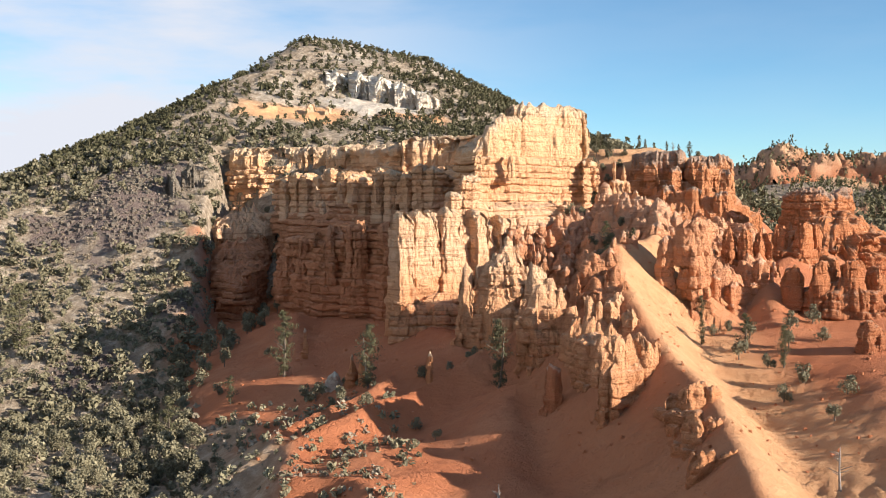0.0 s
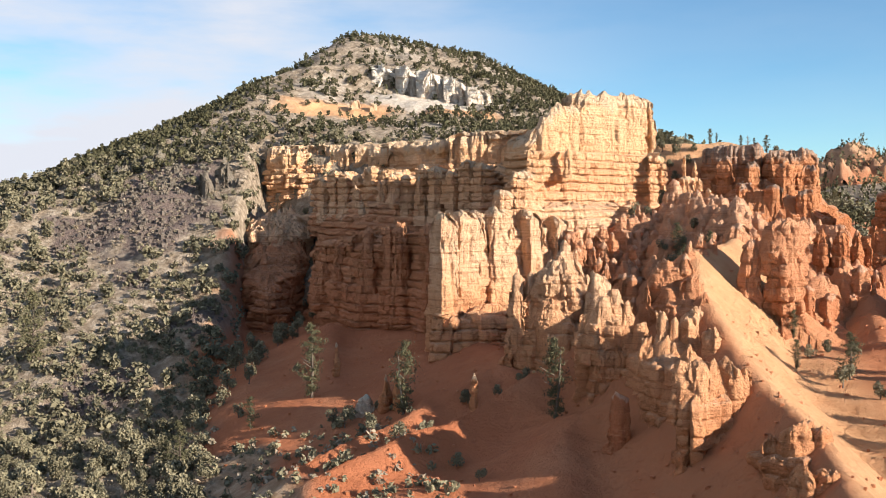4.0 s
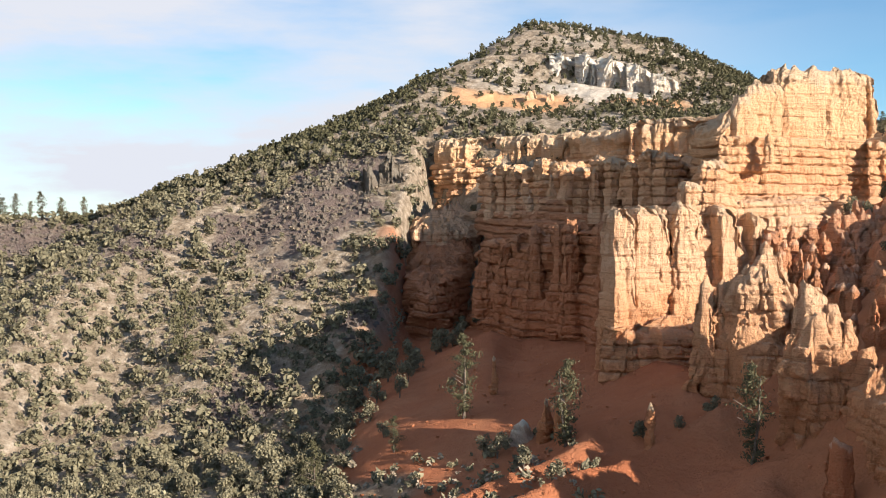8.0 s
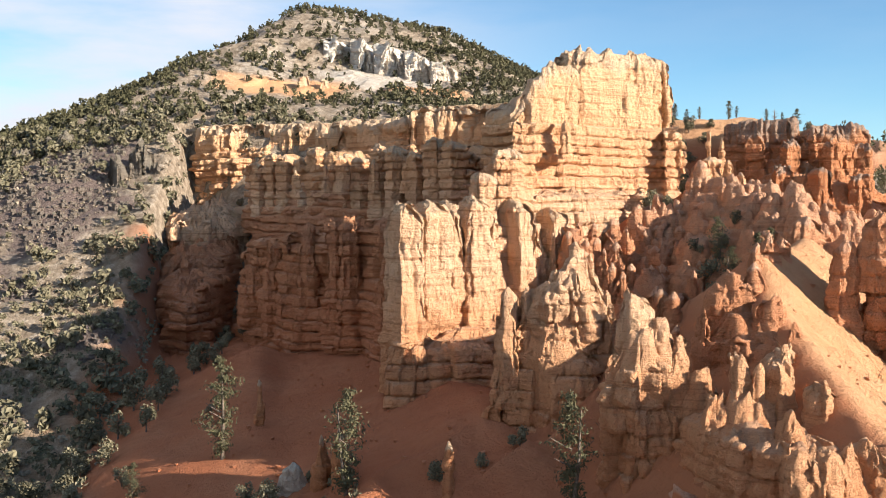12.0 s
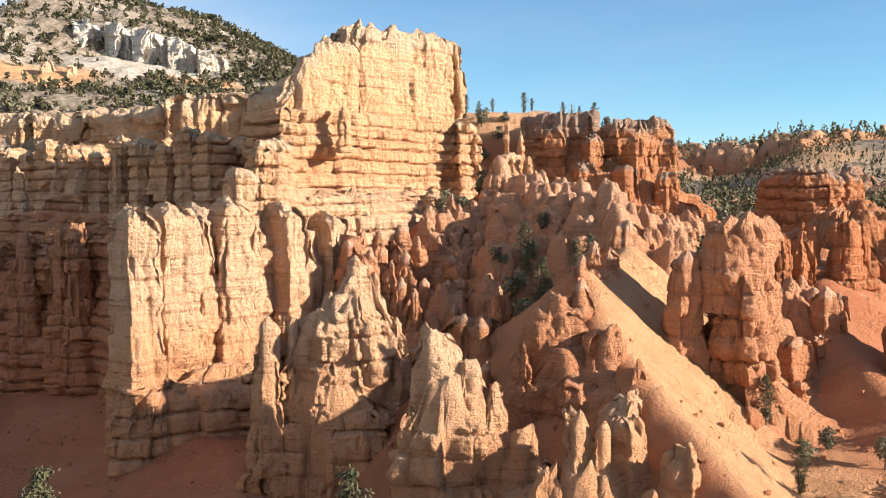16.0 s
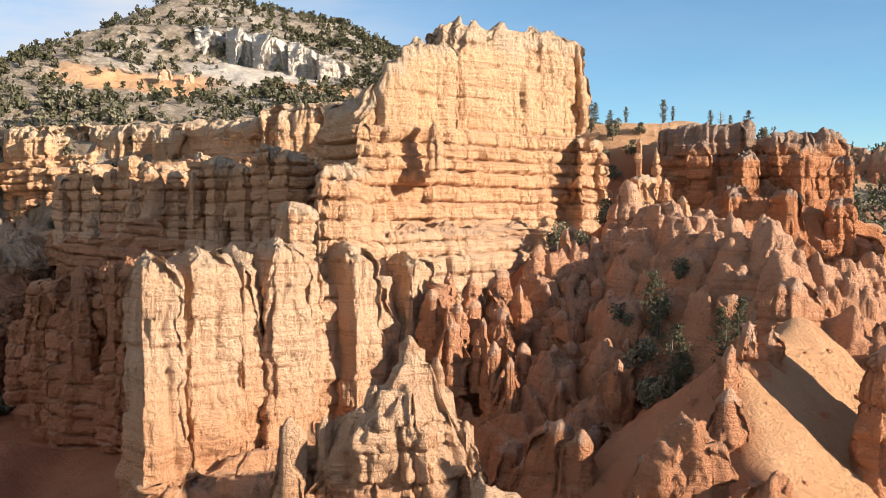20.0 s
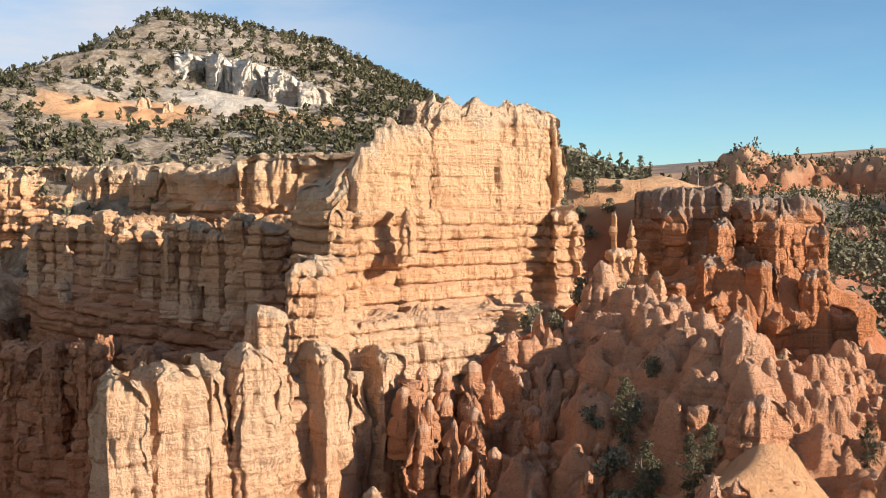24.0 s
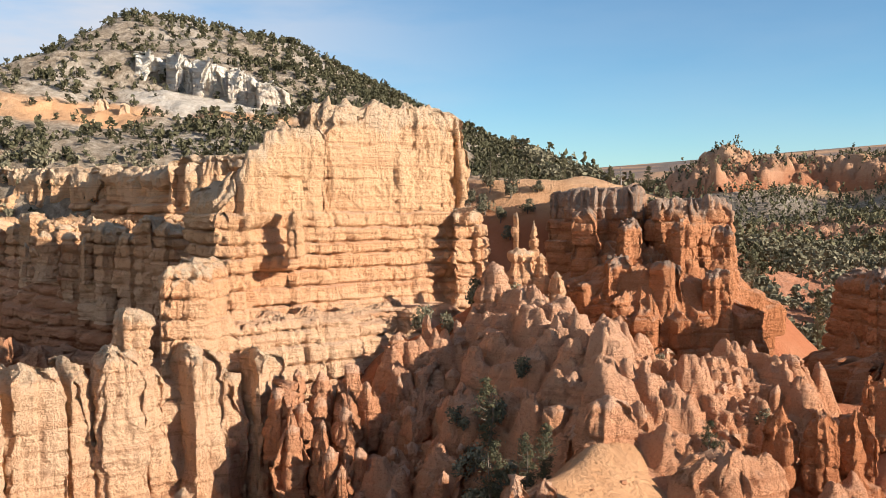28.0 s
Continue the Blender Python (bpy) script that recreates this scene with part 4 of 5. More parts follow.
# ridges of joined hoodoos that run down from the butte's foot: outline, top, fall per metre southwards, peaks
RIDGES = [
    ([(13, 5.5), (16, 7), (17, 1), (15.6, -3.4), (13.8, -1.5)], 45, 0.6, 6),
    ([(16.5, 6), (21.5, 9.5), (23, 2), (21.6, -5), (18.8, -7), (17.6, -1)], 45.4, 0.55, 10),
    ([(24, 11), (29.5, 14), (31.5, 6), (28, -1), (24.6, -7), (22.8, -9), (23, -2)], 45.6, 0.5, 13),
    ([(32, 11), (37, 12), (39, 1), (35.5, -5), (30, -8.5), (26.6, -11), (27.6, -5), (32, 1)], 45.4, 0.36, 14),
    ([(17.5, -15), (21, -13), (25, -16), (23.5, -21), (19, -21)], 33.5, 0.1, 5),
]
ridge_rng = np.random.RandomState(5)
for k, (poly, t0, fall, count) in enumerate(RIDGES):
    cx, cy = np.mean(poly, 0)
    y_top = max(p[1] for p in poly)
    block = thing("rock_ridge", cx, cy, 20, "shaded orange rock ridge topped with rounded pale knobs", "rock formation", "hoodoo ridges")
    rock_part(block, "body", poly, 20, t0, hoodoo_mat, seed=360 + k, crack=0.6, lump=0.5, batter=0.07, ledge=0.8, column=(1.8, 3.4), flute=0.7, crenel=1.0, step=0.22, tops=lambda x, y, f=fall, q=y_top: f * (y - q))
    made, spots = 0, []
    lo, hi = np.min(poly, 0), np.max(poly, 0)
    for _ in range(400):
        x, y = ridge_rng.uniform(lo, hi)
        r = ridge_rng.uniform(1.3, 2.3)
        if made < count and inside(np.array(x), np.array(y), poly) > 0.5 and all(math.hypot(x - a, y - b) > 0.7 * (r + c) for a, b, c in spots):
            spots.append((x, y, r))
            zt = t0 + fall * (y - y_top) + ridge_rng.uniform(0.2, 1.6)
            rock_part(block, "knob", disc(x, y, r, r * ridge_rng.uniform(0.7, 1.1), seed=380 + k * 20 + made), zt - 6, zt, hoodoo_mat, seed=460 + k * 20 + made, lump=0.35, crack=0.3, batter=0.07 * r, ledge=0.4, column=(1.0, 2.2), flute=0.2, rough=0.32, crenel=0.35, knob=0.06, step=0.22, round_from=0.5, round_by=0.8, cap=0.4)
            made += 1


def heads(x, y, peaks, q, poly_):
    """How far a block's top rises into cones under its pinnacles."""
    up = np.full(np.shape(x), -1.5)
    for px, py, pr, pz in peaks:
        up = np.maximum(up, pz - 3.2 - q - 2.7 * np.maximum(np.hypot(x - px, y - py) - pr, 0))
    return -1.5 + (up + 1.5) * smooth(-0.5, 2.0, inside(x, y, poly_))


for k, (poly, b0, t0, peaks, words) in enumerate(BLOCKS):
    cx, cy = np.mean(poly, 0)
    block = thing("rock_block", cx, cy, b0, words, "rock formation", "broken rock blocks")
    m_ = tower_mat if "red rock" in words and "outcrop" not in words else hoodoo_mat if cx > 20 and cy > -46 else cliff_mat
    rock_part(block, "body", poly, b0 + 0.3 * (t0 - b0), t0, m_, seed=300 + k, batter=0.06, jag=0.6, crack=0.8, lump=0.4, alcove=0.2, drift=0.15, ledge=0.5, column=(1.3, 2.8), flute=0.6, crenel=0.8, step=0.22, dome=0.0, tops=lambda x, y, w=peaks, q=t0, e=poly: heads(x, y, w, q, e))
    foot = [(cx + 1.42 * (x - cx), cy + 1.42 * (y - cy)) for x, y in poly]
    rock_part(block, "foot", foot, b0 - 2, b0 + 0.6 * (t0 - b0), m_, seed=340 + k, batter=0.22, crack=0.5, lump=0.5, jag=0.7, ledge=0.9, column=(1.8, 3.6), flute=0.35, crenel=1.0, step=0.36, dome=0.8)
    for j, (x, y, r, zt) in enumerate(peaks):
        rock_part(block, "pinnacle", disc(x, y, 1.42 * r, 1.15 * r, 30 * j, seed=320 + k * 9 + j), max(b0 + 3, zt - 7), zt, m_, seed=420 + k * 9 + j, lump=0.4, crack=0.35, jag=0.15, batter=0.06, ledge=0.28, column=(1.0, 2.2), flute=0.2, rough=0.36, crenel=0.9, knob=0.05, step=0.21, round_from=0.7, round_by=0.55)

# loose pinnacles at the head of the dirt cone
for k, (x, y, r, b0, t0) in enumerate([(28.6, -32.4, 1.5, 38, 43.4), (27.4, -35.6, 1.7, 35, 41.4), (30.6, -29.6, 1.9, 38, 44.5), (32.6, -28.2, 1.5, 38, 43.8), (36.9, -33.6, 2.2, 33, 43.8), (15.4, -58, 2.6, 9, 26.4)]):
    spire(x, y, r, b0, t0, seed=500 + k, taper=0.07)

# the field of hoodoos below the butte
rng = np.random.RandomState(11)
FIELDS = [
    ([(24, 13), (34, 21), (41, 22), (58, 18), (66, 9), (58, -4), (46, -10), (40, -14), (36, -8), (40, 3), (38, 12), (30, 13)], 80, 1.6, 4.4),
    ([(43, -26), (48, -31), (58, -24), (60, -19), (50, -12), (45, -17)], 24, 1.6, 4.4),
    ([(36, 24), (40, 33), (46, 34), (50, 26), (44, 20)], 14, 1.5, 4.0),
    ([(14, -24), (20, -34), (24, -34), (22, -22)], 8, 1.5, 4.0),
]
kept = []
for poly, count, low, high in FIELDS:
    lo, hi = np.min(poly, 0), np.max(poly, 0)
    made, tries = 0, 0
    while made < count and tries < 4000:
        tries += 1
        x, y = rng.uniform(lo, hi)
        if inside(np.array(x), np.array(y), poly) < 0:
            continue
        if 29 < x < 33 and -15 < y < -9:
            continue
        r = rng.uniform(1.4, 2.9)
        if any(math.hypot(x - a, y - b) < 0.55 * (r + c) for a, b, c in kept):
            continue
        kept.append((x, y, r))
        g = float(ground_z(x, y))
        h = rng.uniform(low, high) * (0.4 + 0.25 * r)
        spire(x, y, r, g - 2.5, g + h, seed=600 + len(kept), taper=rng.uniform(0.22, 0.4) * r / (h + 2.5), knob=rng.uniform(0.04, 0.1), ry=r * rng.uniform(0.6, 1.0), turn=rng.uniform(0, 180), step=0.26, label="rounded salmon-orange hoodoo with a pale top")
        made += 1



def cones(x, y, cell, low_, high_, seed, turn=0.5):
    """Crowded rounded cones, drawn out down the slope."""
    c_, s_ = math.cos(turn), math.sin(turn)
    wx, wy = x + 0.22 * cell * vnoise(x / cell * 1.7, y / cell * 1.7, 0, seed), y + 0.22 * cell * vnoise(x / cell * 1.7, y / cell * 1.7, 0, seed + 1)
    u, w = (c_ * wx + s_ * wy) / cell, (-s_ * wx + c_ * wy) / (1.5 * cell)
    iu, iw = np.floor(u).astype(np.int64), np.floor(w).astype(np.int64)
    best, near_, which = np.zeros(np.shape(x)), np.full(np.shape(x), 9.0), np.zeros(np.shape(x), np.int64)
    for du in (-1, 0, 1):
        for dw in (-1, 0, 1):
            a, b = iu + du, iw + dw
            d = np.hypot(u - a - 0.2 - 0.6 * hash3(a, b, 0, seed), w - b - 0.2 - 0.6 * hash3(a, b, 1, seed))
            h = low_ + (high_ - low_) * hash3(a, b, 2, seed)
            best = np.maximum(best, h * np.clip(1 - (d / 0.64) ** 2.8, 0, 1) ** 0.8)
            which, near_ = np.where(d < near_, a * 1000 + b, which), np.minimum(near_, d)
    return best, which


def relief(name, poly, step, big, small, mat, label, seed, scale=1.0):
    """A weathered rock slope over the ground, crowded with joined knobs."""
    lo, hi = np.min(poly, 0), np.max(poly, 0)
    x, y = np.meshgrid(np.arange(lo[0], hi[0], step), np.arange(lo[1], hi[1], step))
    s = inside(x, y, poly) + 1.2 * vnoise(x / 3, y / 3, 0, seed)
    env = smooth(-0.5, 4.5, s)
    h, which = cones(x, y, 5.2 * scale, *big, seed, 0.4)
    h = h + cones(x, y, 2.5 * scale, *small, seed + 5, 0.9)[0] + cones(x, y, 1.05 * scale, 0.2 * scale, 0.95 * scale, seed + 6, 0.7)[0]
    h = h + 0.7 * scale * (1 - np.abs(vnoise((0.8 * x + 0.6 * y) / scale / 1.1, (0.8 * y - 0.6 * x) / scale / 6, 0, seed + 30))) ** 2
    z = ground_z(x, y, False) - 1.3 * scale + 0.7 * scale * env + env * h
    z = z + env * scale * (0.3 * fbm(x / scale / 1.2, y / scale / 1.2, 0, seed + 9, 4, 0.65))
    z = z + 0.16 * scale * np.sin(z * 5.2 / scale) * env
    n, m_ = x.shape
    ids = np.arange(n * m_).reshape(n, m_)
    quads = np.stack([ids[:-1, :-1], ids[:-1, 1:], ids[1:, 1:], ids[1:, :-1]], -1).reshape(-1, 4)
    quads = quads[(s.ravel() > -1.0)[quads].all(1)]
    co = np.stack([x, y, z], -1).reshape(-1, 3)
    worn = (0.3 * env * smooth(0.62, 0.95, h / (big[1] + 0.6 * small[1]))).astype(np.float32).ravel()
    owner = which.ravel()[quads[:, 0]]
    slope = thing(name, *np.mean(poly, 0), float(z.mean()), label, "rock slope")
    for cell in np.unique(owner):
        q = quads[owner == cell]
        ids_, flat = np.unique(q, return_inverse=True)
        me_ = grid_mesh("knob", co[ids_], flat.reshape(-1, 4))
        me_.attributes.new("weather", "FLOAT", "POINT").data.foreach_set("value", worn[ids_])
        ob = put("knob", me_, mat, slope)
        ob.matrix_parent_inverse = Matrix.Translation(-Vector(slope.location))
    return lo, step, z, s


near_a = relief("rock_slope", [(12, 6), (22, 14), (33, 21), (41, 25), (58, 21), (70, 12), (68, -2), (60, -18), (52, -30), (45, -27), (43.5, -19), (42, -12), (36, -13), (33, -9), (27, -13), (21, -16), (16, -10), (12, -2)], 0.17, (0.2, 2.8), (0.7, 4.0), hoodoo_mat, "salmon-orange slope of crowded rounded rock knobs", 210)
near_b = relief("rock_slope", [(38, 20), (36, 30), (40, 38), (48, 40), (54, 30), (50, 20)], 0.24, (0.2, 2.2), (0.7, 2.6), hoodoo_mat, "orange ledged slope of broken rock knobs beside the butte", 230)

far_a = relief("far_ridge", [(215, 600), (240, 540), (300, 560), (380, 520), (470, 540), (560, 520), (600, 640), (480, 720), (300, 740), (240, 690)], 1.9, (0, 12), (0.5, 6), far_mat, "distant red and orange badland ridge under dark woods", 250, 5.0)
far_b = relief("far_ridge", [(150, 400), (190, 350), (260, 360), (330, 330), (400, 360), (380, 430), (260, 450)], 1.6, (0, 3.5), (0.3, 3), far_mat, "distant red and orange badland ridge under dark woods", 270, 4.0)

# stacked totems on the spur beside the butte
for k, (x, y, r, b0, t0) in enumerate([(39.5, 31, 0.9, 48, 58.8), (41.6, 31.6, 0.6, 50, 57.6), (39.8, 30.6, 2.2, 46, 54.5), (42.2, 29.4, 1.5, 46, 54.2), (43.6, 27.6, 1.3, 45, 52)]):
    spire(x, y, r, b0, t0, seed=760 + k, taper=0.03, knob=0.26, mat=cliff_mat, label="stack of round orange rock lumps")
# upright blocks standing on the ledges
for k, (x, y, r, b0, t0) in enumerate([(-12.5, 50, 1.7, 49, 56.2), (-17, 53, 1.4, 49, 55), (-23.5, 57, 1.8, 49, 55.6), (-26.5, 58.5, 1.2, 49, 54), (-9.5, 47.5, 2.2, 49, 55.2), (-5.5, 45, 2.0, 49, 54.4), (-33, 62, 1.2, 48, 53), (-30, 50.5, 0.9, 46.5, 49.6)]):
    spire(x, y, r, b0, t0, seed=780 + k, taper=0.03, knob=0.12, mat=cliff_mat, label="upright orange rock block on a ledge")
# square-cut blocks that stand along the middle ledge
for k in range(13):
    f = k / 12
    bx, by = -45 + 43 * f, 86 - 46 * f + 3 * math.sin(5 * f)
    w_, zt = 2.6 + 1.9 * ((k * 7) % 5) / 4, 55.6 + 2.6 * ((k * 5) % 7) / 6
    o = rock_part(None, "ledge_block", plank(bx, by, w_, 3.6, 42 + 8 * (k % 3), seed=820 + k), 44, zt, cliff_mat, "squared orange rock block standing on a ledge", seed=830 + k, jag=0.2, batter=0.03, ledge=0.6, column=(1.4, 3), flute=0.2, crenel=0.7, step=0.24, cap=0.5)
    tagged(o, category="rock block", group="ledge blocks")
# small rocks on the dirt slope
for k, (x, y, r, t0, words) in enumerate([(-27, -4.6, 0.95, 24.6, "small red hoodoo with a white cap"), (-2.0, -41, 1.0, 25.4, "small red turret with a pale cap"), (-13.6, -30, 1.2, 24.2, "broken red rock stump on dirt"), (-15.6, -29, 1.3, 23, "broken red rock stump on dirt")]):
    g = float(ground_z(x, y))
    spire(x, y, r, g - 1.5, t0, seed=800 + k, taper=0.04, knob=0.16, mat=cliff_mat, label=words)

# spur cliffs at the hill's foot and the grey crag
spur = thing("rock_spur", -58, 78, 22, "pale-topped orange rock spur below the hillside", "rock wall")
rock_part(spur, "upper_cliff", [(-69, 88), (-65, 82.5), (-60, 83.5), (-55, 82), (-50, 87), (-47, 100), (-64, 108)], 24, 43.4, cliff_mat, seed=850, jag=1.0, saw=0.6, lump=0.7, crack=0.8, batter=0.1, ledge=0.8, column=(1.5, 3), flute=0.6, crenel=2.6, step=0.26, tops=lambda x, y: 0.25 * (y - 88))
rock_part(spur, "middle_cliff", [(-69, 78), (-63, 70), (-56, 68), (-50, 74), (-47, 92), (-66, 98)], 20, 37, hoodoo_mat, seed=852, jag=1.0, lump=0.8, crack=0.6, batter=0.14, ledge=1.4, column=(1.8, 4), flute=0.4, crenel=2.0, step=0.28, tops=lambda x, y: 0.25 * (y - 80))
rock_part(spur, "lower_cliff", [(-66, 70), (-60, 59), (-53, 53), (-47.5, 60), (-48, 86), (-64, 90)], 16, 31, hoodoo_mat, seed=851, jag=1.0, lump=0.8, crack=0.5, batter=0.2, ledge=1.5, column=(2, 4), flute=0.4, crenel=1.6, step=0.28, tops=lambda x, y: 0.22 * (y - 64))
crag = thing("crag", -77, 104, 36, "rough grey-brown crag on the hillside", "rock")
for k, (x, y, w, d, turn, zt) in enumerate([(-80, 99, 6, 9, 30, 57), (-76, 102, 7, 10, 20, 61), (-72, 101, 6, 9, 10, 56), (-77, 95, 8, 6, 24, 51), (-71, 95, 6, 6, 8, 48), (-82, 94, 4, 6, 34, 49)]):
    rock_part(crag, "block", plank(x, y, w + 1, d, turn, seed=840 + k), 32, zt, grey_mat, seed=852 + k, jag=0.7, lump=1.0, crack=1.0, saw=0.4, batter=0.16, ledge=0.3, column=(1.2, 3.4), flute=0.6, rough=0.9, crenel=2.4, dome=0.6, step=0.3, rounds=1, tops=lambda x_, y_, q=x: -0.5 * np.abs(x_ - q - 0.5))
for k, (x, y, r) in enumerate([(-112, 121, 4.5), (-120, 118, 3.5), (-106, 124, 3), (-133, 104, 4), (-98, 130, 3.2), (-92, 140, 3), (-101, 121, 3.6), (-109, 127, 3), (-96, 136, 2.6), (-88, 134, 3.4), (-116, 113, 2.8), (-104, 133, 2.4), (-84, 122, 2.6)]):
    g = float(ground_z(x, y))
    o = rock_part(None, "outcrop", disc(x, y, r, 0.7 * r, 20, seed=860 + k), g - 3, g + 0.75 * r, grey_mat, "lichened grey-brown rock outcrop on the ridge", seed=870 + k, batter=0.3, ledge=0.2, column=(1, 2.5), flute=0.8, rough=0.7, crenel=1.6, step=0.4)
    tagged(o, category="rock", group="hill outcrops")

# the white cliff high on the hill
white = thing("white_cliff", -40, 228, 88, "chalk-white limestone cliff band on the wooded hill", "cliff")
for k, (x, y, w, turn, zt) in enumerate([(-56, 231, 12, 16, 100.4), (-46, 228, 15, 20, 104.0), (-36, 224, 15, 18, 103.2), (-26, 220, 15, 14, 100.6), (-16, 215, 15, 14, 97.0), (-7, 210, 13, 16, 93.0)]):
    rock_part(white, "step", plank(x, y + 5, w, 18, turn, seed=880 + k), 76, zt, white_mat, seed=885 + k, jag=0.7, lump=0.6, crack=0.5, batter=0.22, ledge=0.5, column=(1.6, 4), flute=0.3, rough=0.6, crenel=1.2, dome=0.6, step=0.3, rounds=1, tops=lambda x_, y_, q=x: -0.25 * (x_ - q))
KNOLLS = [(-52, 196, 6, 82, 87.2), (-45, 194, 4, 82, 86)]
for k, (x, y, w, b0, zt) in enumerate(KNOLLS):
    rock_part(white, "knoll", plank(x, y, w, 5, 10, seed=890 + k), b0 - 4, zt, cliff_mat, seed=891 + k, jag=0.4, lump=0.4, crack=0.4, batter=0.12, ledge=0.6, column=(1.4, 3), crenel=0.8, step=0.3, cap=1.0)

# ---- trees ----


def leaf_cards(centres, size, rng_, out=None, slim=0.6):
    """Small four-cornered leaf tufts, turned at random but mostly facing outwards."""
    n = len(centres)
    a = rng_.normal(size=(n, 3))
    if out is not None:
        a = a * 0.75 + out
    a /= np.linalg.norm(a, axis=1)[:, None]
    b = np.cross(a, rng_.normal(size=(n, 3)))
    b /= np.linalg.norm(b, axis=1)[:, None] + 1e-9
    c = np.cross(a, b)
    s = size * rng_.uniform(0.6, 1.3, (n, 1))
    co = np.stack([centres - b * s, centres - c * s * slim + a * 0.2 * s, centres + b * s, centres + c * s * slim + a * 0.2 * s], 1)
    return co.reshape(-1, 3)


def juniper_crown(seed, cards, h=3.4, w=1.9):
    rng_ = np.random.RandomState(seed)
    lobes = rng_.randint(5, 9)
    pts, outs = [], []
    for j in range(lobes):
        a, f = rng_.uniform(0, 6.28), rng_.uniform(0.1, 0.62)
        c = np.array([math.cos(a) * w * f, math.sin(a) * w * f, h * rng_.uniform(0.28, 0.82)])
        r = np.array([1, 1, rng_.uniform(0.9, 1.4)]) * w * rng_.uniform(0.32, 0.52)
        d = rng_.normal(size=(cards // lobes, 3))
        d /= np.linalg.norm(d, axis=1)[:, None]
        pts.append(c + d * r * rng_.uniform(0.55, 1.08, (len(d), 1)))
        outs.append(d)
    return leaf_cards(np.concatenate(pts), 0.30 * w / 1.9 * (260 / cards) ** 0.4, rng_, np.concatenate(outs))


def pine_crown(seed, cards, h=10.0, w=2.4, bare=0.15):
    """Open tiers of limbs that end in tufts, longest low down and ragged at the tip."""
    rng_ = np.random.RandomState(seed)
    pts, outs = [], []
    tiers = 12
    for j in range(tiers):
        f = j / (tiers - 1)
        reach = w * (0.35 + 0.65 * math.sin(math.pi * min(1, 0.25 + 0.85 * (1 - f)))) * (1 - 0.75 * f * f) * rng_.uniform(0.6, 1.1)
        limbs = rng_.randint(3, 6)
        for _ in range(limbs):
            a, L = rng_.uniform(0, 6.28), reach * rng_.uniform(0.4, 1.15)
            z = h * (bare + (1 - bare) * f) + rng_.uniform(-0.35, 0.35)
            n = max(6, int(cards / tiers / limbs))
            for q, share, size in ((1.0, 0.55, 0.30), (0.55, 0.45, 0.26)):
                m_ = max(3, int(n * share))
                c = np.array([math.cos(a) * q * L, math.sin(a) * q * L, z + 0.2 * q * L])
                d = rng_.normal(size=(m_, 3)) * (size + 0.1 * L) * (1, 1, 0.6)
                pts.append(c + d)
                outs.append(d * 2 + (0, 0, 0.5))
    return leaf_cards(np.concatenate(pts), 0.22 * (h / 10) ** 0.5, rng_, np.concatenate(outs), 0.38)


def quads_of(co):
    return np.arange(len(co)).reshape(-1, 4)


def trunk_mesh(name, h, r, seed, limbs=5):
    rng_ = np.random.RandomState(seed)
    co, quads = [], []

    def tube(p, q, r0, r1, n=6):
        k = len(co)
        p, q = np.array(p, float), np.array(q, float)
        axis = (q - p) / np.linalg.norm(q - p)
        u = np.cross(axis, (0.3, 0.9, 0.2))
        u /= np.linalg.norm(u)
        w_ = np.cross(axis, u)
        for c, rr in ((p, r0), ((p + q) / 2 + rng_.normal(0, 0.04 * h, 3) * (0.5, 0.5, 0), (r0 + r1) / 2), (q, r1)):
            for i in range(n):
                a = 2 * math.pi * i / n
                co.append(c + rr * (math.cos(a) * u + math.sin(a) * w_))
        for row in range(2):
            for i in range(n):
                quads.append((k + row * n + i, k + row * n + (i + 1) % n, k + (row + 1) * n + (i + 1) % n, k + (row + 1) * n + i))

    tube((0, 0, -0.4), (rng_.normal(0, 0.05 * h), rng_.normal(0, 0.05 * h), h), r, 0.25 * r)
    for _ in range(limbs):
        z, a = h * rng_.uniform(0.25, 0.8), rng_.uniform(0, 6.28)
        L = 0.3 * h * rng_.uniform(0.5, 1)
        tube((0, 0, z), (math.cos(a) * L, math.sin(a) * L, z + 0.5 * L), 0.4 * r, 0.1 * r, 4)
    return grid_mesh(name, co, quads)


def make_tree(name, crown, trunk, mat, label, category, group):
    t_ = thing(name, 0, 0, 0, label, category, group)
    put("trunk", trunk, bark_mat, t_)
    put("crown", grid_mesh("crown", crown, quads_of(crown), False), mat, t_)
    return t_


JUNIPERS = [make_tree("juniper", juniper_crown(k, 560), trunk_mesh("trunk", 2.2, 0.16, k, 3), juniper_mat, "bushy dark green juniper on a stony slope", "tree", "junipers") for k in range(6)]
PINES = [make_tree("pine", pine_crown(20 + k, 2000, 10, w, 0.08), trunk_mesh("trunk", 9.2, 0.24, 30 + k, 6), pine_mat, "tall open-branched green pine on red dirt", "tree", "pines") for k, w in enumerate((2.7, 3.0, 2.3))]
used = set()
SNAGS = [(6.5, -84, 4.4, 201), (43, -93, 4.6, 202), (60.5, 65, 2.8, 203), (-26, 33, 4.0, 205)]
snag_mat, st, sb = material("weathered_grey_wood")
sgeo = add(st, "ShaderNodeNewGeometry")
st.links.new(ramp(st, noise_node(st, sgeo.outputs["Position"], 5, 5), [(0.3, (0.12, 0.10, 0.085)), (0.7, (0.36, 0.32, 0.28))]), sb.inputs["Base Color"])


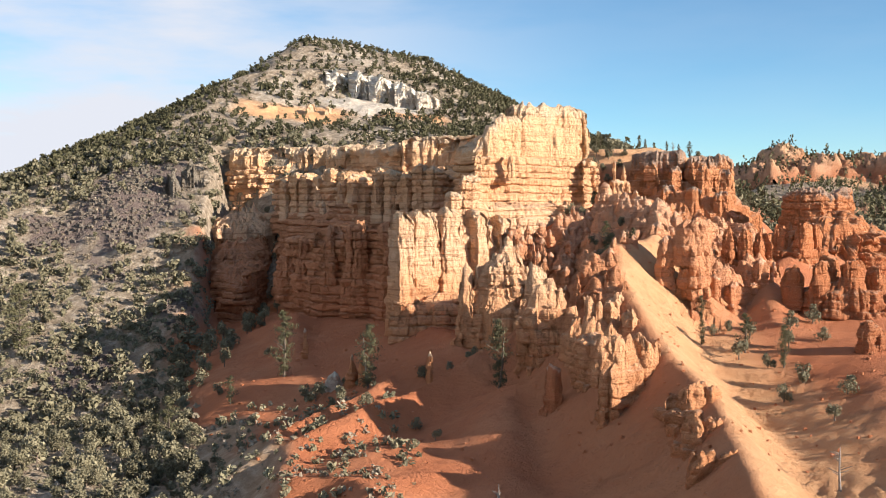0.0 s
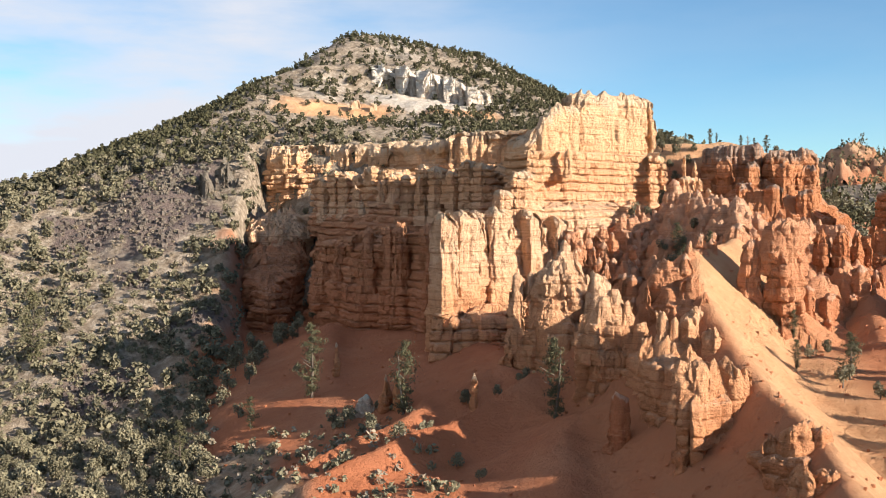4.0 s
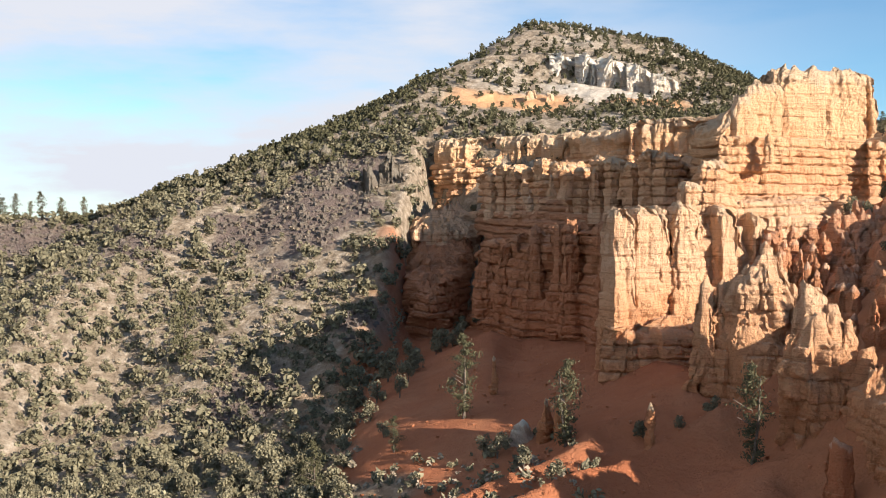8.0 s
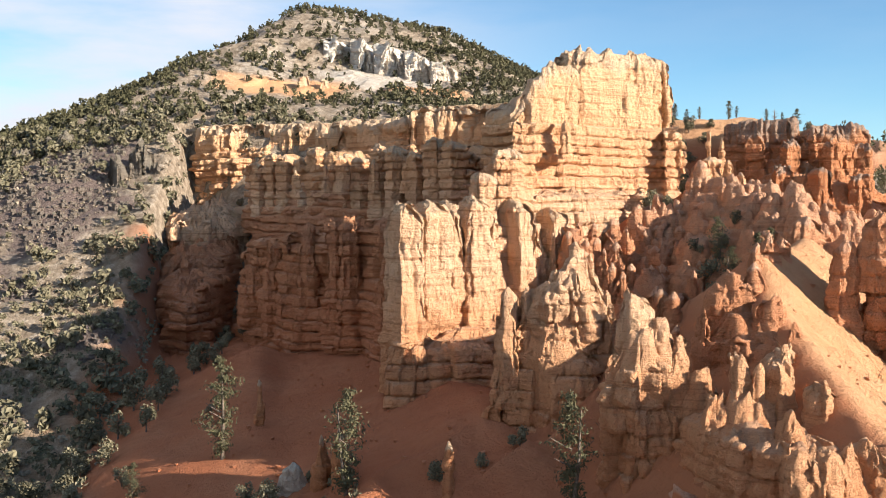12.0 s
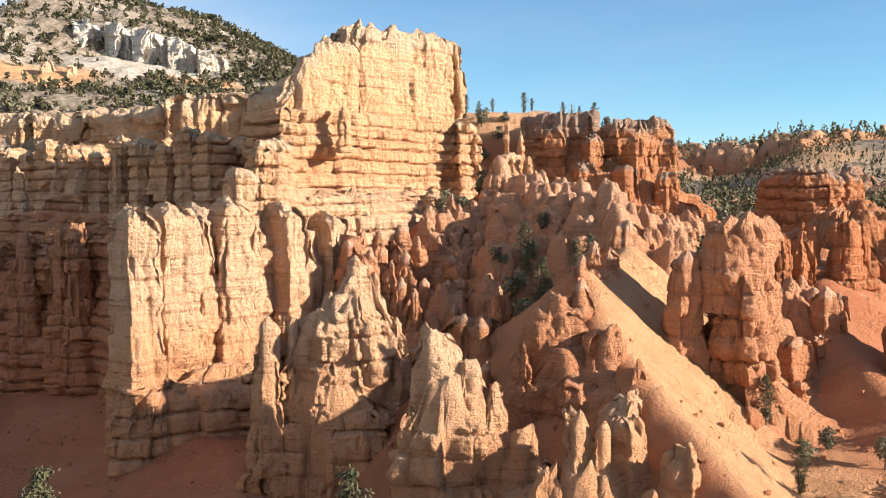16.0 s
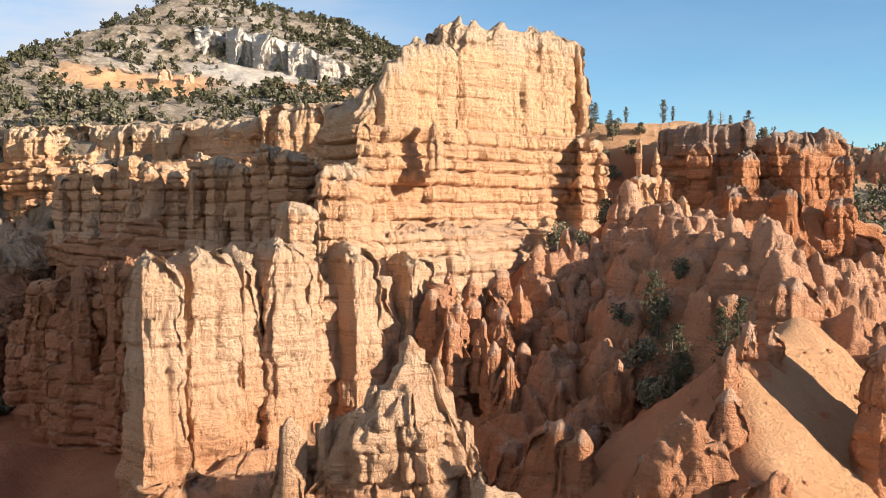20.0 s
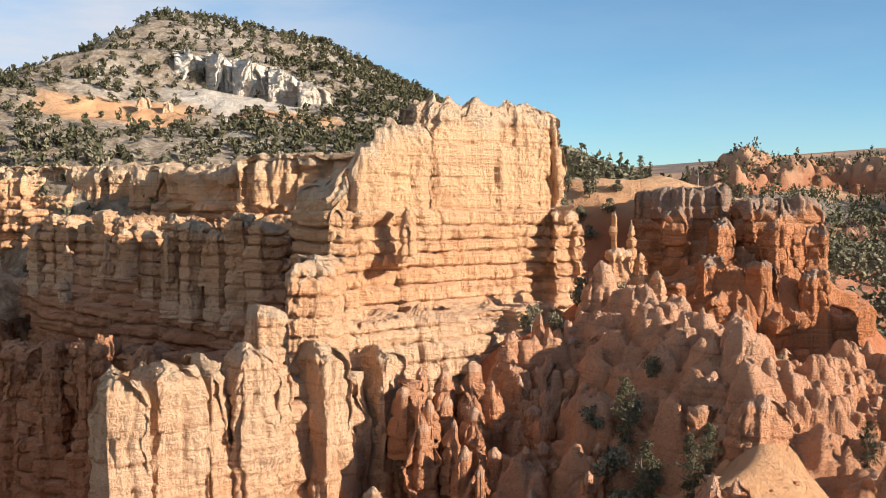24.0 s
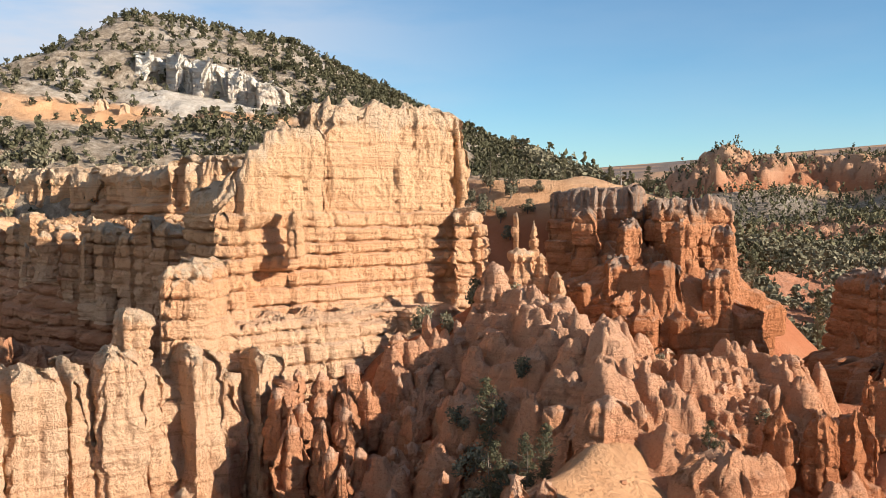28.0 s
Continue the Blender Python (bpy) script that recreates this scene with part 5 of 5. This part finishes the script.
def plant(kinds, x, y, size, z=None, sink=0.0):
    m = Matrix.Translation((x, y, float(ground_z(x, y)) - sink if z is None else z)) @ pose(0, 0, 0, 0, 0, rng.uniform(0, 360)) @ Matrix.Diagonal((size, size, size * rng.uniform(0.85, 1.15), 1))
    k = rng.randint(len(kinds))
    src = kinds[k]
    if src.name not in used:
        used.add(src.name)
        src.matrix_basis = m
        return src
    new_ = copy_thing(src, Matrix())
    new_.matrix_basis = m
    return new_


def lifted(pts, patches):
    """The ground's height, or that of the rock slope lying on it."""
    z = ground_z(pts[:, 0], pts[:, 1])
    for lo, step, zz, s in patches:
        i, j = ((pts[:, 1] - lo[1]) / step).astype(int), ((pts[:, 0] - lo[0]) / step).astype(int)
        hit_ = (i >= 0) & (j >= 0) & (i < zz.shape[0]) & (j < zz.shape[1])
        i, j = np.clip(i, 0, zz.shape[0] - 1), np.clip(j, 0, zz.shape[1] - 1)
        z = np.where(hit_ & (s[i, j] > 0), np.maximum(z, zz[i, j]), z)
    return z


# pines and single bushes that stand out
for kinds, x, y, size in [(PINES, 31.9, -5, 0.62), (PINES, 33, -18.6, 0.5), (PINES, 54.5, -10, 0.5), (PINES, 47, -16, 0.4), (JUNIPERS, 30.6, -7, 0.9), (JUNIPERS, 33, -3, 0.8), (JUNIPERS, 29.6, -2.6, 0.7), (JUNIPERS, 33.6, 22, 0.9), (JUNIPERS, 30.4, 18.4, 0.8), (JUNIPERS, 38, 24, 0.8), (JUNIPERS, 42, 24, 0.6), (JUNIPERS, 36, 1, 0.6), (JUNIPERS, 45, 16, 0.6), (JUNIPERS, 50, 8, 0.5), (JUNIPERS, 57, -2, 0.6)]:
    plant(kinds, x, y, size, z=float(lifted(np.array([[x, y]]), (near_a, near_b))[0]) - 0.7)
for x, y, size in [(-29.5, -15, 1.05), (-12.4, -34, 0.98), (8.6, -48, 0.9), (-96, 26, 1.35), (-47, -30, 0.75), (-50, -27, 0.6), (-38, -22, 0.55), (42, -37.6, 0.42), (45.5, -50, 0.62), (49, -57, 0.55), (40, -46, 0.4)]:
    plant(PINES, x, y, size)
for x, y, size in [(40.5, 66, 0.38), (42, 69, 0.34), (46, 65.5, 0.24), (51.6, 65, 0.38), (53.4, 66, 0.22), (58.8, 64.6, 0.28), (62, 65, 0.22), (65, 65.4, 0.4), (44, 67.5, 0.26), (78, 56, 0.5), (-196, 121, 0.8), (-203, 118, 0.75), (-209, 117, 0.9), (-214, 115, 0.65), (-190, 123, 0.75), (-221, 113, 0.9), (-228, 112, 0.85), (-184, 126, 0.65), (-199, 120, 0.6), (-206, 116, 0.7), (31.4, -13, 0.6), (34.6, -17.5, 0.45), (90, 60, 0.8), (100, 66, 0.8), (110, 62, 0.7)]:
    plant(PINES, x, y, size)
for x, y, size in [(27.6, 18.2, 0.75), (34, 22, 0.8), (31.8, -11.6, 0.8), (30.2, -9.6, 0.9), (33.5, -8, 0.7), (29, -14, 0.6), (-21.6, -30.6, 0.9), (-23.6, -29, 0.8), (48, -44, 0.7), (52, -50, 0.8), (55, -42, 0.75), (46, -40, 0.5), (43, -42, 0.5), (-3, -37, 0.7), (1, -36, 0.5), (5, -34, 0.7), (-8, -44, 0.5), (-4, -52, 0.6), (-12, -50, 0.7), (-16, -44, 0.8), (-1, -58, 0.5)]:
    plant(JUNIPERS, x, y, size)

for x, y, size in [(39, 60, 0.8), (41, 58, 0.7), (43, 61, 0.9), (45, 58, 0.7), (40, 63, 0.8), (37, 62, 0.7), (47, 61, 0.6), (42, 55, 0.7), (64, 60, 0.8), (68, 58, 0.9), (70, 62, 0.8), (73, 58, 0.9), (67, 64, 0.7), (72, 66, 0.9), (75, 62, 0.8), (70, 55, 0.8), (76, 55, 0.9), (-52, 36, 1.2), (-49, 30, 1.0), (-53, 27, 1.3), (-47, 22, 1.1), (-51, 18, 1.3), (-46, 14, 1.0), (-55, 12, 1.2), (-50, 8, 1.1), (-45, 5, 0.9), (-54, 3, 1.2), (-48, -2, 1.0), (-57, 20, 1.2), (-46, 34, 0.9), (-44, 40, 0.8), (-47, 47, 0.9), (-45, 54, 0.8), (-43, 60, 0.9), (-60, 32, 1.1), (-56, 104, 0.8), (-50, 100, 0.9), (-46, 94, 1.0), (-48, 88, 0.9), (-44, 82, 1.0), (-47, 76, 1.1), (-45, 70, 1.0), (-48, 66, 1.1), (-62, 108, 0.7), (-66, 112, 0.9), (-40, 104, 0.6), (-54, 108, 0.7), (-44, 46, 1.0), (-47, 40, 1.2), (-42, -14, 0.7), (-36, 6, 0.5), (44, -52, 0.8), (47, -56, 0.7), (50, -62, 0.8), (46, -66, 0.7), (53, -70, 0.8), (49, -76, 0.7), (58, -48, 0.7), (60, -38, 0.8), (44, 44, 0.9), (42, 40, 0.7), (45, 38, 0.8), (47, 42, 0.7)]:
    plant(JUNIPERS, x, y, size)


def cover(x, y):
    """How wooded the hill is."""
    s = inside(x, y, CANYON)
    w_ = fbm(x / 22, y / 22, 0, 43, 4)
    r = np.hypot(x + 64, y - 312)
    c = 0.46 * np.ones(np.shape(x)) - 0.6 * smooth(0.3, 0.5, w_) * smooth(50, 20, np.hypot(x + 95, y - 90))
    c = c * (1 - 0.93 * smooth(1.1, 0.7, np.hypot((x + 26) / 34, (y - 210) / 17)))
    c = c * (1 - 0.8 * smooth(1.1, 0.7, np.hypot((x + 53) / 27, (y - 186) / 16) + 0.2 * w_))
    c = c * (1 - 0.9 * smooth(15, 11, np.hypot((x + 183) * 0.55, y - 106)))
    c = c * (1 - 0.5 * smooth(60, 25, np.hypot(x + 55, y - 280)))
    c = c * (1 - 0.96 * smooth(15, 9, np.hypot(x + 94, (y - 98) * 0.6)))
    c = c * (1 - smooth(10, 7, np.hypot(x + 76, y - 102)))
    c = c * (1 - 0.33 * smooth(110, 150, y)) * (1 + 1.3 * np.maximum(np.maximum(smooth(-30, 0, x), smooth(272, 300, y)), smooth(-85, -110, x) * smooth(90, 130, y)))
    return np.where(s < 1.5, c, 0.0)


# near junipers one by one, the rest as woods
cand = np.stack([rng.uniform(-235, -25, 16000), rng.uniform(-80, 135, 16000)], 1)
ok = rng.uniform(size=len(cand)) < cover(cand[:, 0], cand[:, 1])
near_pts, cells = [], set()
for (x, y), good in zip(cand, ok):
    cell = (int(x // 3.8), int(y // 3.8))
    if good and cell not in cells:
        cells.add(cell)
        near_pts.append((x, y))
near_pts.sort(key=lambda p: math.hypot(p[0] + 60, p[1] + 40))
for x, y in near_pts[:280]:
    plant(JUNIPERS, x, y, 0.5 + 0.8 * rng.uniform() ** 1.4, sink=0.1)


def woods(name, pts, crowns, lo, hi, mat, label, patches=()):
    bits = []
    z = lifted(pts, patches)
    for (x, y), g in zip(pts, z):
        c = crowns[rng.randint(len(crowns))]
        s, a = rng.uniform(lo, hi), rng.uniform(0, 6.28)
        q = c * s
        ca, sa = math.cos(a), math.sin(a)
        bits.append(np.stack([q[:, 0] * ca - q[:, 1] * sa + x, q[:, 0] * sa + q[:, 1] * ca + y, q[:, 2] + g - 0.2], 1))
    co = np.concatenate(bits)
    ob = put(name, grid_mesh(name, co, quads_of(co), False), mat)
    return tagged(ob, label, "trees", kind="stuff")


light = [juniper_crown(70 + k, 24) for k in range(8)]
woods("juniper_woods", np.array(near_pts[280:]), [juniper_crown(60 + k, 62) for k in range(6)], 0.5, 1.3, juniper_mat, "dense junipers across the stony slope")
cand = np.stack([rng.uniform(-190, 140, 60000), rng.uniform(115, 400, 60000)], 1)
cand = cand[(rng.uniform(size=len(cand)) < cover(cand[:, 0], cand[:, 1])) & (ground_z(cand[:, 0], cand[:, 1], False) > 40)]
woods("hill_woods", cand[:13500], light, 0.3, 0.95, pine_mat, "dark junipers and pines over the rounded hill")
near_wood = np.stack([rng.uniform(72, 260, 3400), rng.uniform(36, 330, 3400)], 1)
near_wood = near_wood[(inside(near_wood[:, 0], near_wood[:, 1], CANYON) < 0) & (fbm(near_wood[:, 0] / 30, near_wood[:, 1] / 30, 0, 45, 3) > -0.1)]
cand = np.concatenate([np.stack([rng.uniform(90, 640, 13000), rng.uniform(230, 900, 13000)], 1), np.stack([rng.uniform(90, 1100, 13000), rng.uniform(600, 1500, 13000)], 1)])
rng.shuffle(cand)
cand = cand[(fbm(cand[:, 0] / 70, cand[:, 1] / 70, 0, 46, 3) > -0.12) | ((cand[:, 1] < 800) & (rng.uniform(size=len(cand)) < 0.5))]
rise = np.linspace(0.8, 7.4, 12)
far_pine = [leaf_cards(np.stack([rng.normal(0, 1, 12) * (1.7 - 0.2 * rise), rng.normal(0, 1, 12) * (1.7 - 0.2 * rise), rise], 1), 1.2, rng) for k in range(6)]
woods("bench_woods", near_wood[:1900], [juniper_crown(110 + k, 40) for k in range(6)], 0.7, 1.5, juniper_mat, "dark junipers on the benches behind the towers")
woods("plain_woods", cand[:14000], far_pine, 0.5, 1.15, pine_mat, "scattered dark conifers over the far plain", (far_a, far_b))

# dead grey snags
for x, y, h, seed_ in SNAGS:
    snag = thing("dead_tree", x, y, float(ground_z(x, y)), "bare grey dead tree trunk with broken limbs", "tree", "dead trees")
    put("trunk", trunk_mesh("trunk", h, 0.17, seed_, 11), snag_mat, snag)

# low sage and scrub on the slopes, and on the red dirt
cand = np.stack([rng.uniform(-150, 12, 6000), rng.uniform(-110, 60, 6000)], 1)
s_in = inside(cand[:, 0], cand[:, 1], CANYON)
keep_ = (s_in < 3) | ((rng.uniform(size=len(cand)) < 0.75) & (s_in < 34) & (cand[:, 1] < -27) & (cand[:, 0] < -4 - 0.25 * (cand[:, 1] + 60)))
woods("scrub", cand[keep_][:3600], [juniper_crown(90 + k, 26, 1.2, 0.9) for k in range(5)], 0.35, 1.3, juniper_mat, "low grey-green scrub on stony soil")


cand = np.stack([rng.uniform(-170, 6, 5200), rng.uniform(-110, 120, 5200)], 1)
s_in = inside(cand[:, 0], cand[:, 1], CANYON)
keep_ = (s_in < 4) | ((s_in < 26) & (cand[:, 1] < -27) & (cand[:, 0] < -6))
woods("dry_brush", cand[keep_][:2600], [juniper_crown(120 + k, 20, 0.8, 0.8) for k in range(5)], 0.4, 1.3, brush_mat, "dry tan and grey brush between the junipers")


def stones(name, pts, lo, hi, mat, label):
    """Broken angular stones lying on the ground."""
    n = len(pts)
    g = ground_z(pts[:, 0], pts[:, 1])
    cube = np.array([(x, y, z) for z in (-1, 1) for y in (-1, 1) for x in (-1, 1)], float)
    co = cube[None] * rng.uniform(0.6, 1.3, (n, 8, 3)) * rng.uniform(lo, hi, (n, 1, 1)) * rng.uniform(0.5, 1.0, (n, 1, 3))
    a = rng.uniform(0, 6.28, n)
    x = co[..., 0] * np.cos(a)[:, None] - co[..., 1] * np.sin(a)[:, None] + pts[:, :1]
    y = co[..., 0] * np.sin(a)[:, None] + co[..., 1] * np.cos(a)[:, None] + pts[:, 1:2]
    co = np.stack([x, y, co[..., 2] + g[:, None] + 0.1], -1).reshape(-1, 3)
    face = np.array([(0, 2, 3, 1), (4, 5, 7, 6), (0, 1, 5, 4), (2, 6, 7, 3), (0, 4, 6, 2), (1, 3, 7, 5)])
    quads = (np.arange(n)[:, None, None] * 8 + face[None]).reshape(-1, 4)
    return tagged(put(name, grid_mesh(name, co, quads, False), mat), label, "stones", kind="stuff")


cand = np.stack([rng.uniform(-210, -60, 11000), rng.uniform(0, 150, 11000)], 1)
w_ = fbm(cand[:, 0] / 22, cand[:, 1] / 22, 0, 43, 4)
hit = (inside(cand[:, 0], cand[:, 1], CANYON) < 0) & ((np.hypot(cand[:, 0] + 94, (cand[:, 1] - 98) * 0.7) < 14) | (np.hypot((cand[:, 0] + 183) * 0.55, cand[:, 1] - 106) < 13) | (np.hypot(cand[:, 0] + 79, cand[:, 1] - 18) < 9) | (w_ > 0.65))
stones("scree", cand[hit][:3200], 0.2, 0.85, grey_mat, "loose purple-grey lava scree on the hillside")
cand = np.stack([rng.uniform(-40, 60, 1200), rng.uniform(-100, 20, 1200)], 1)
cand = cand[inside(cand[:, 0], cand[:, 1], CANYON) > 3]
stones("rubble", cand[:700], 0.06, 0.28, hoodoo_mat, "small fallen orange stones on red dirt")

# the white boulder on the dirt slope
bz = float(ground_z(-18.4, -28.4))
boulder = spire(-18.4, -28.4, 1.9, bz - 1.2, bz + 2.3, mat=white_mat, label="large cream-white boulder on red dirt", name="boulder", group="loose rocks", taper=0.2, knob=0.05, ry=1.5, seed=955, dome=0.4)
tagged(boulder, category="boulder")
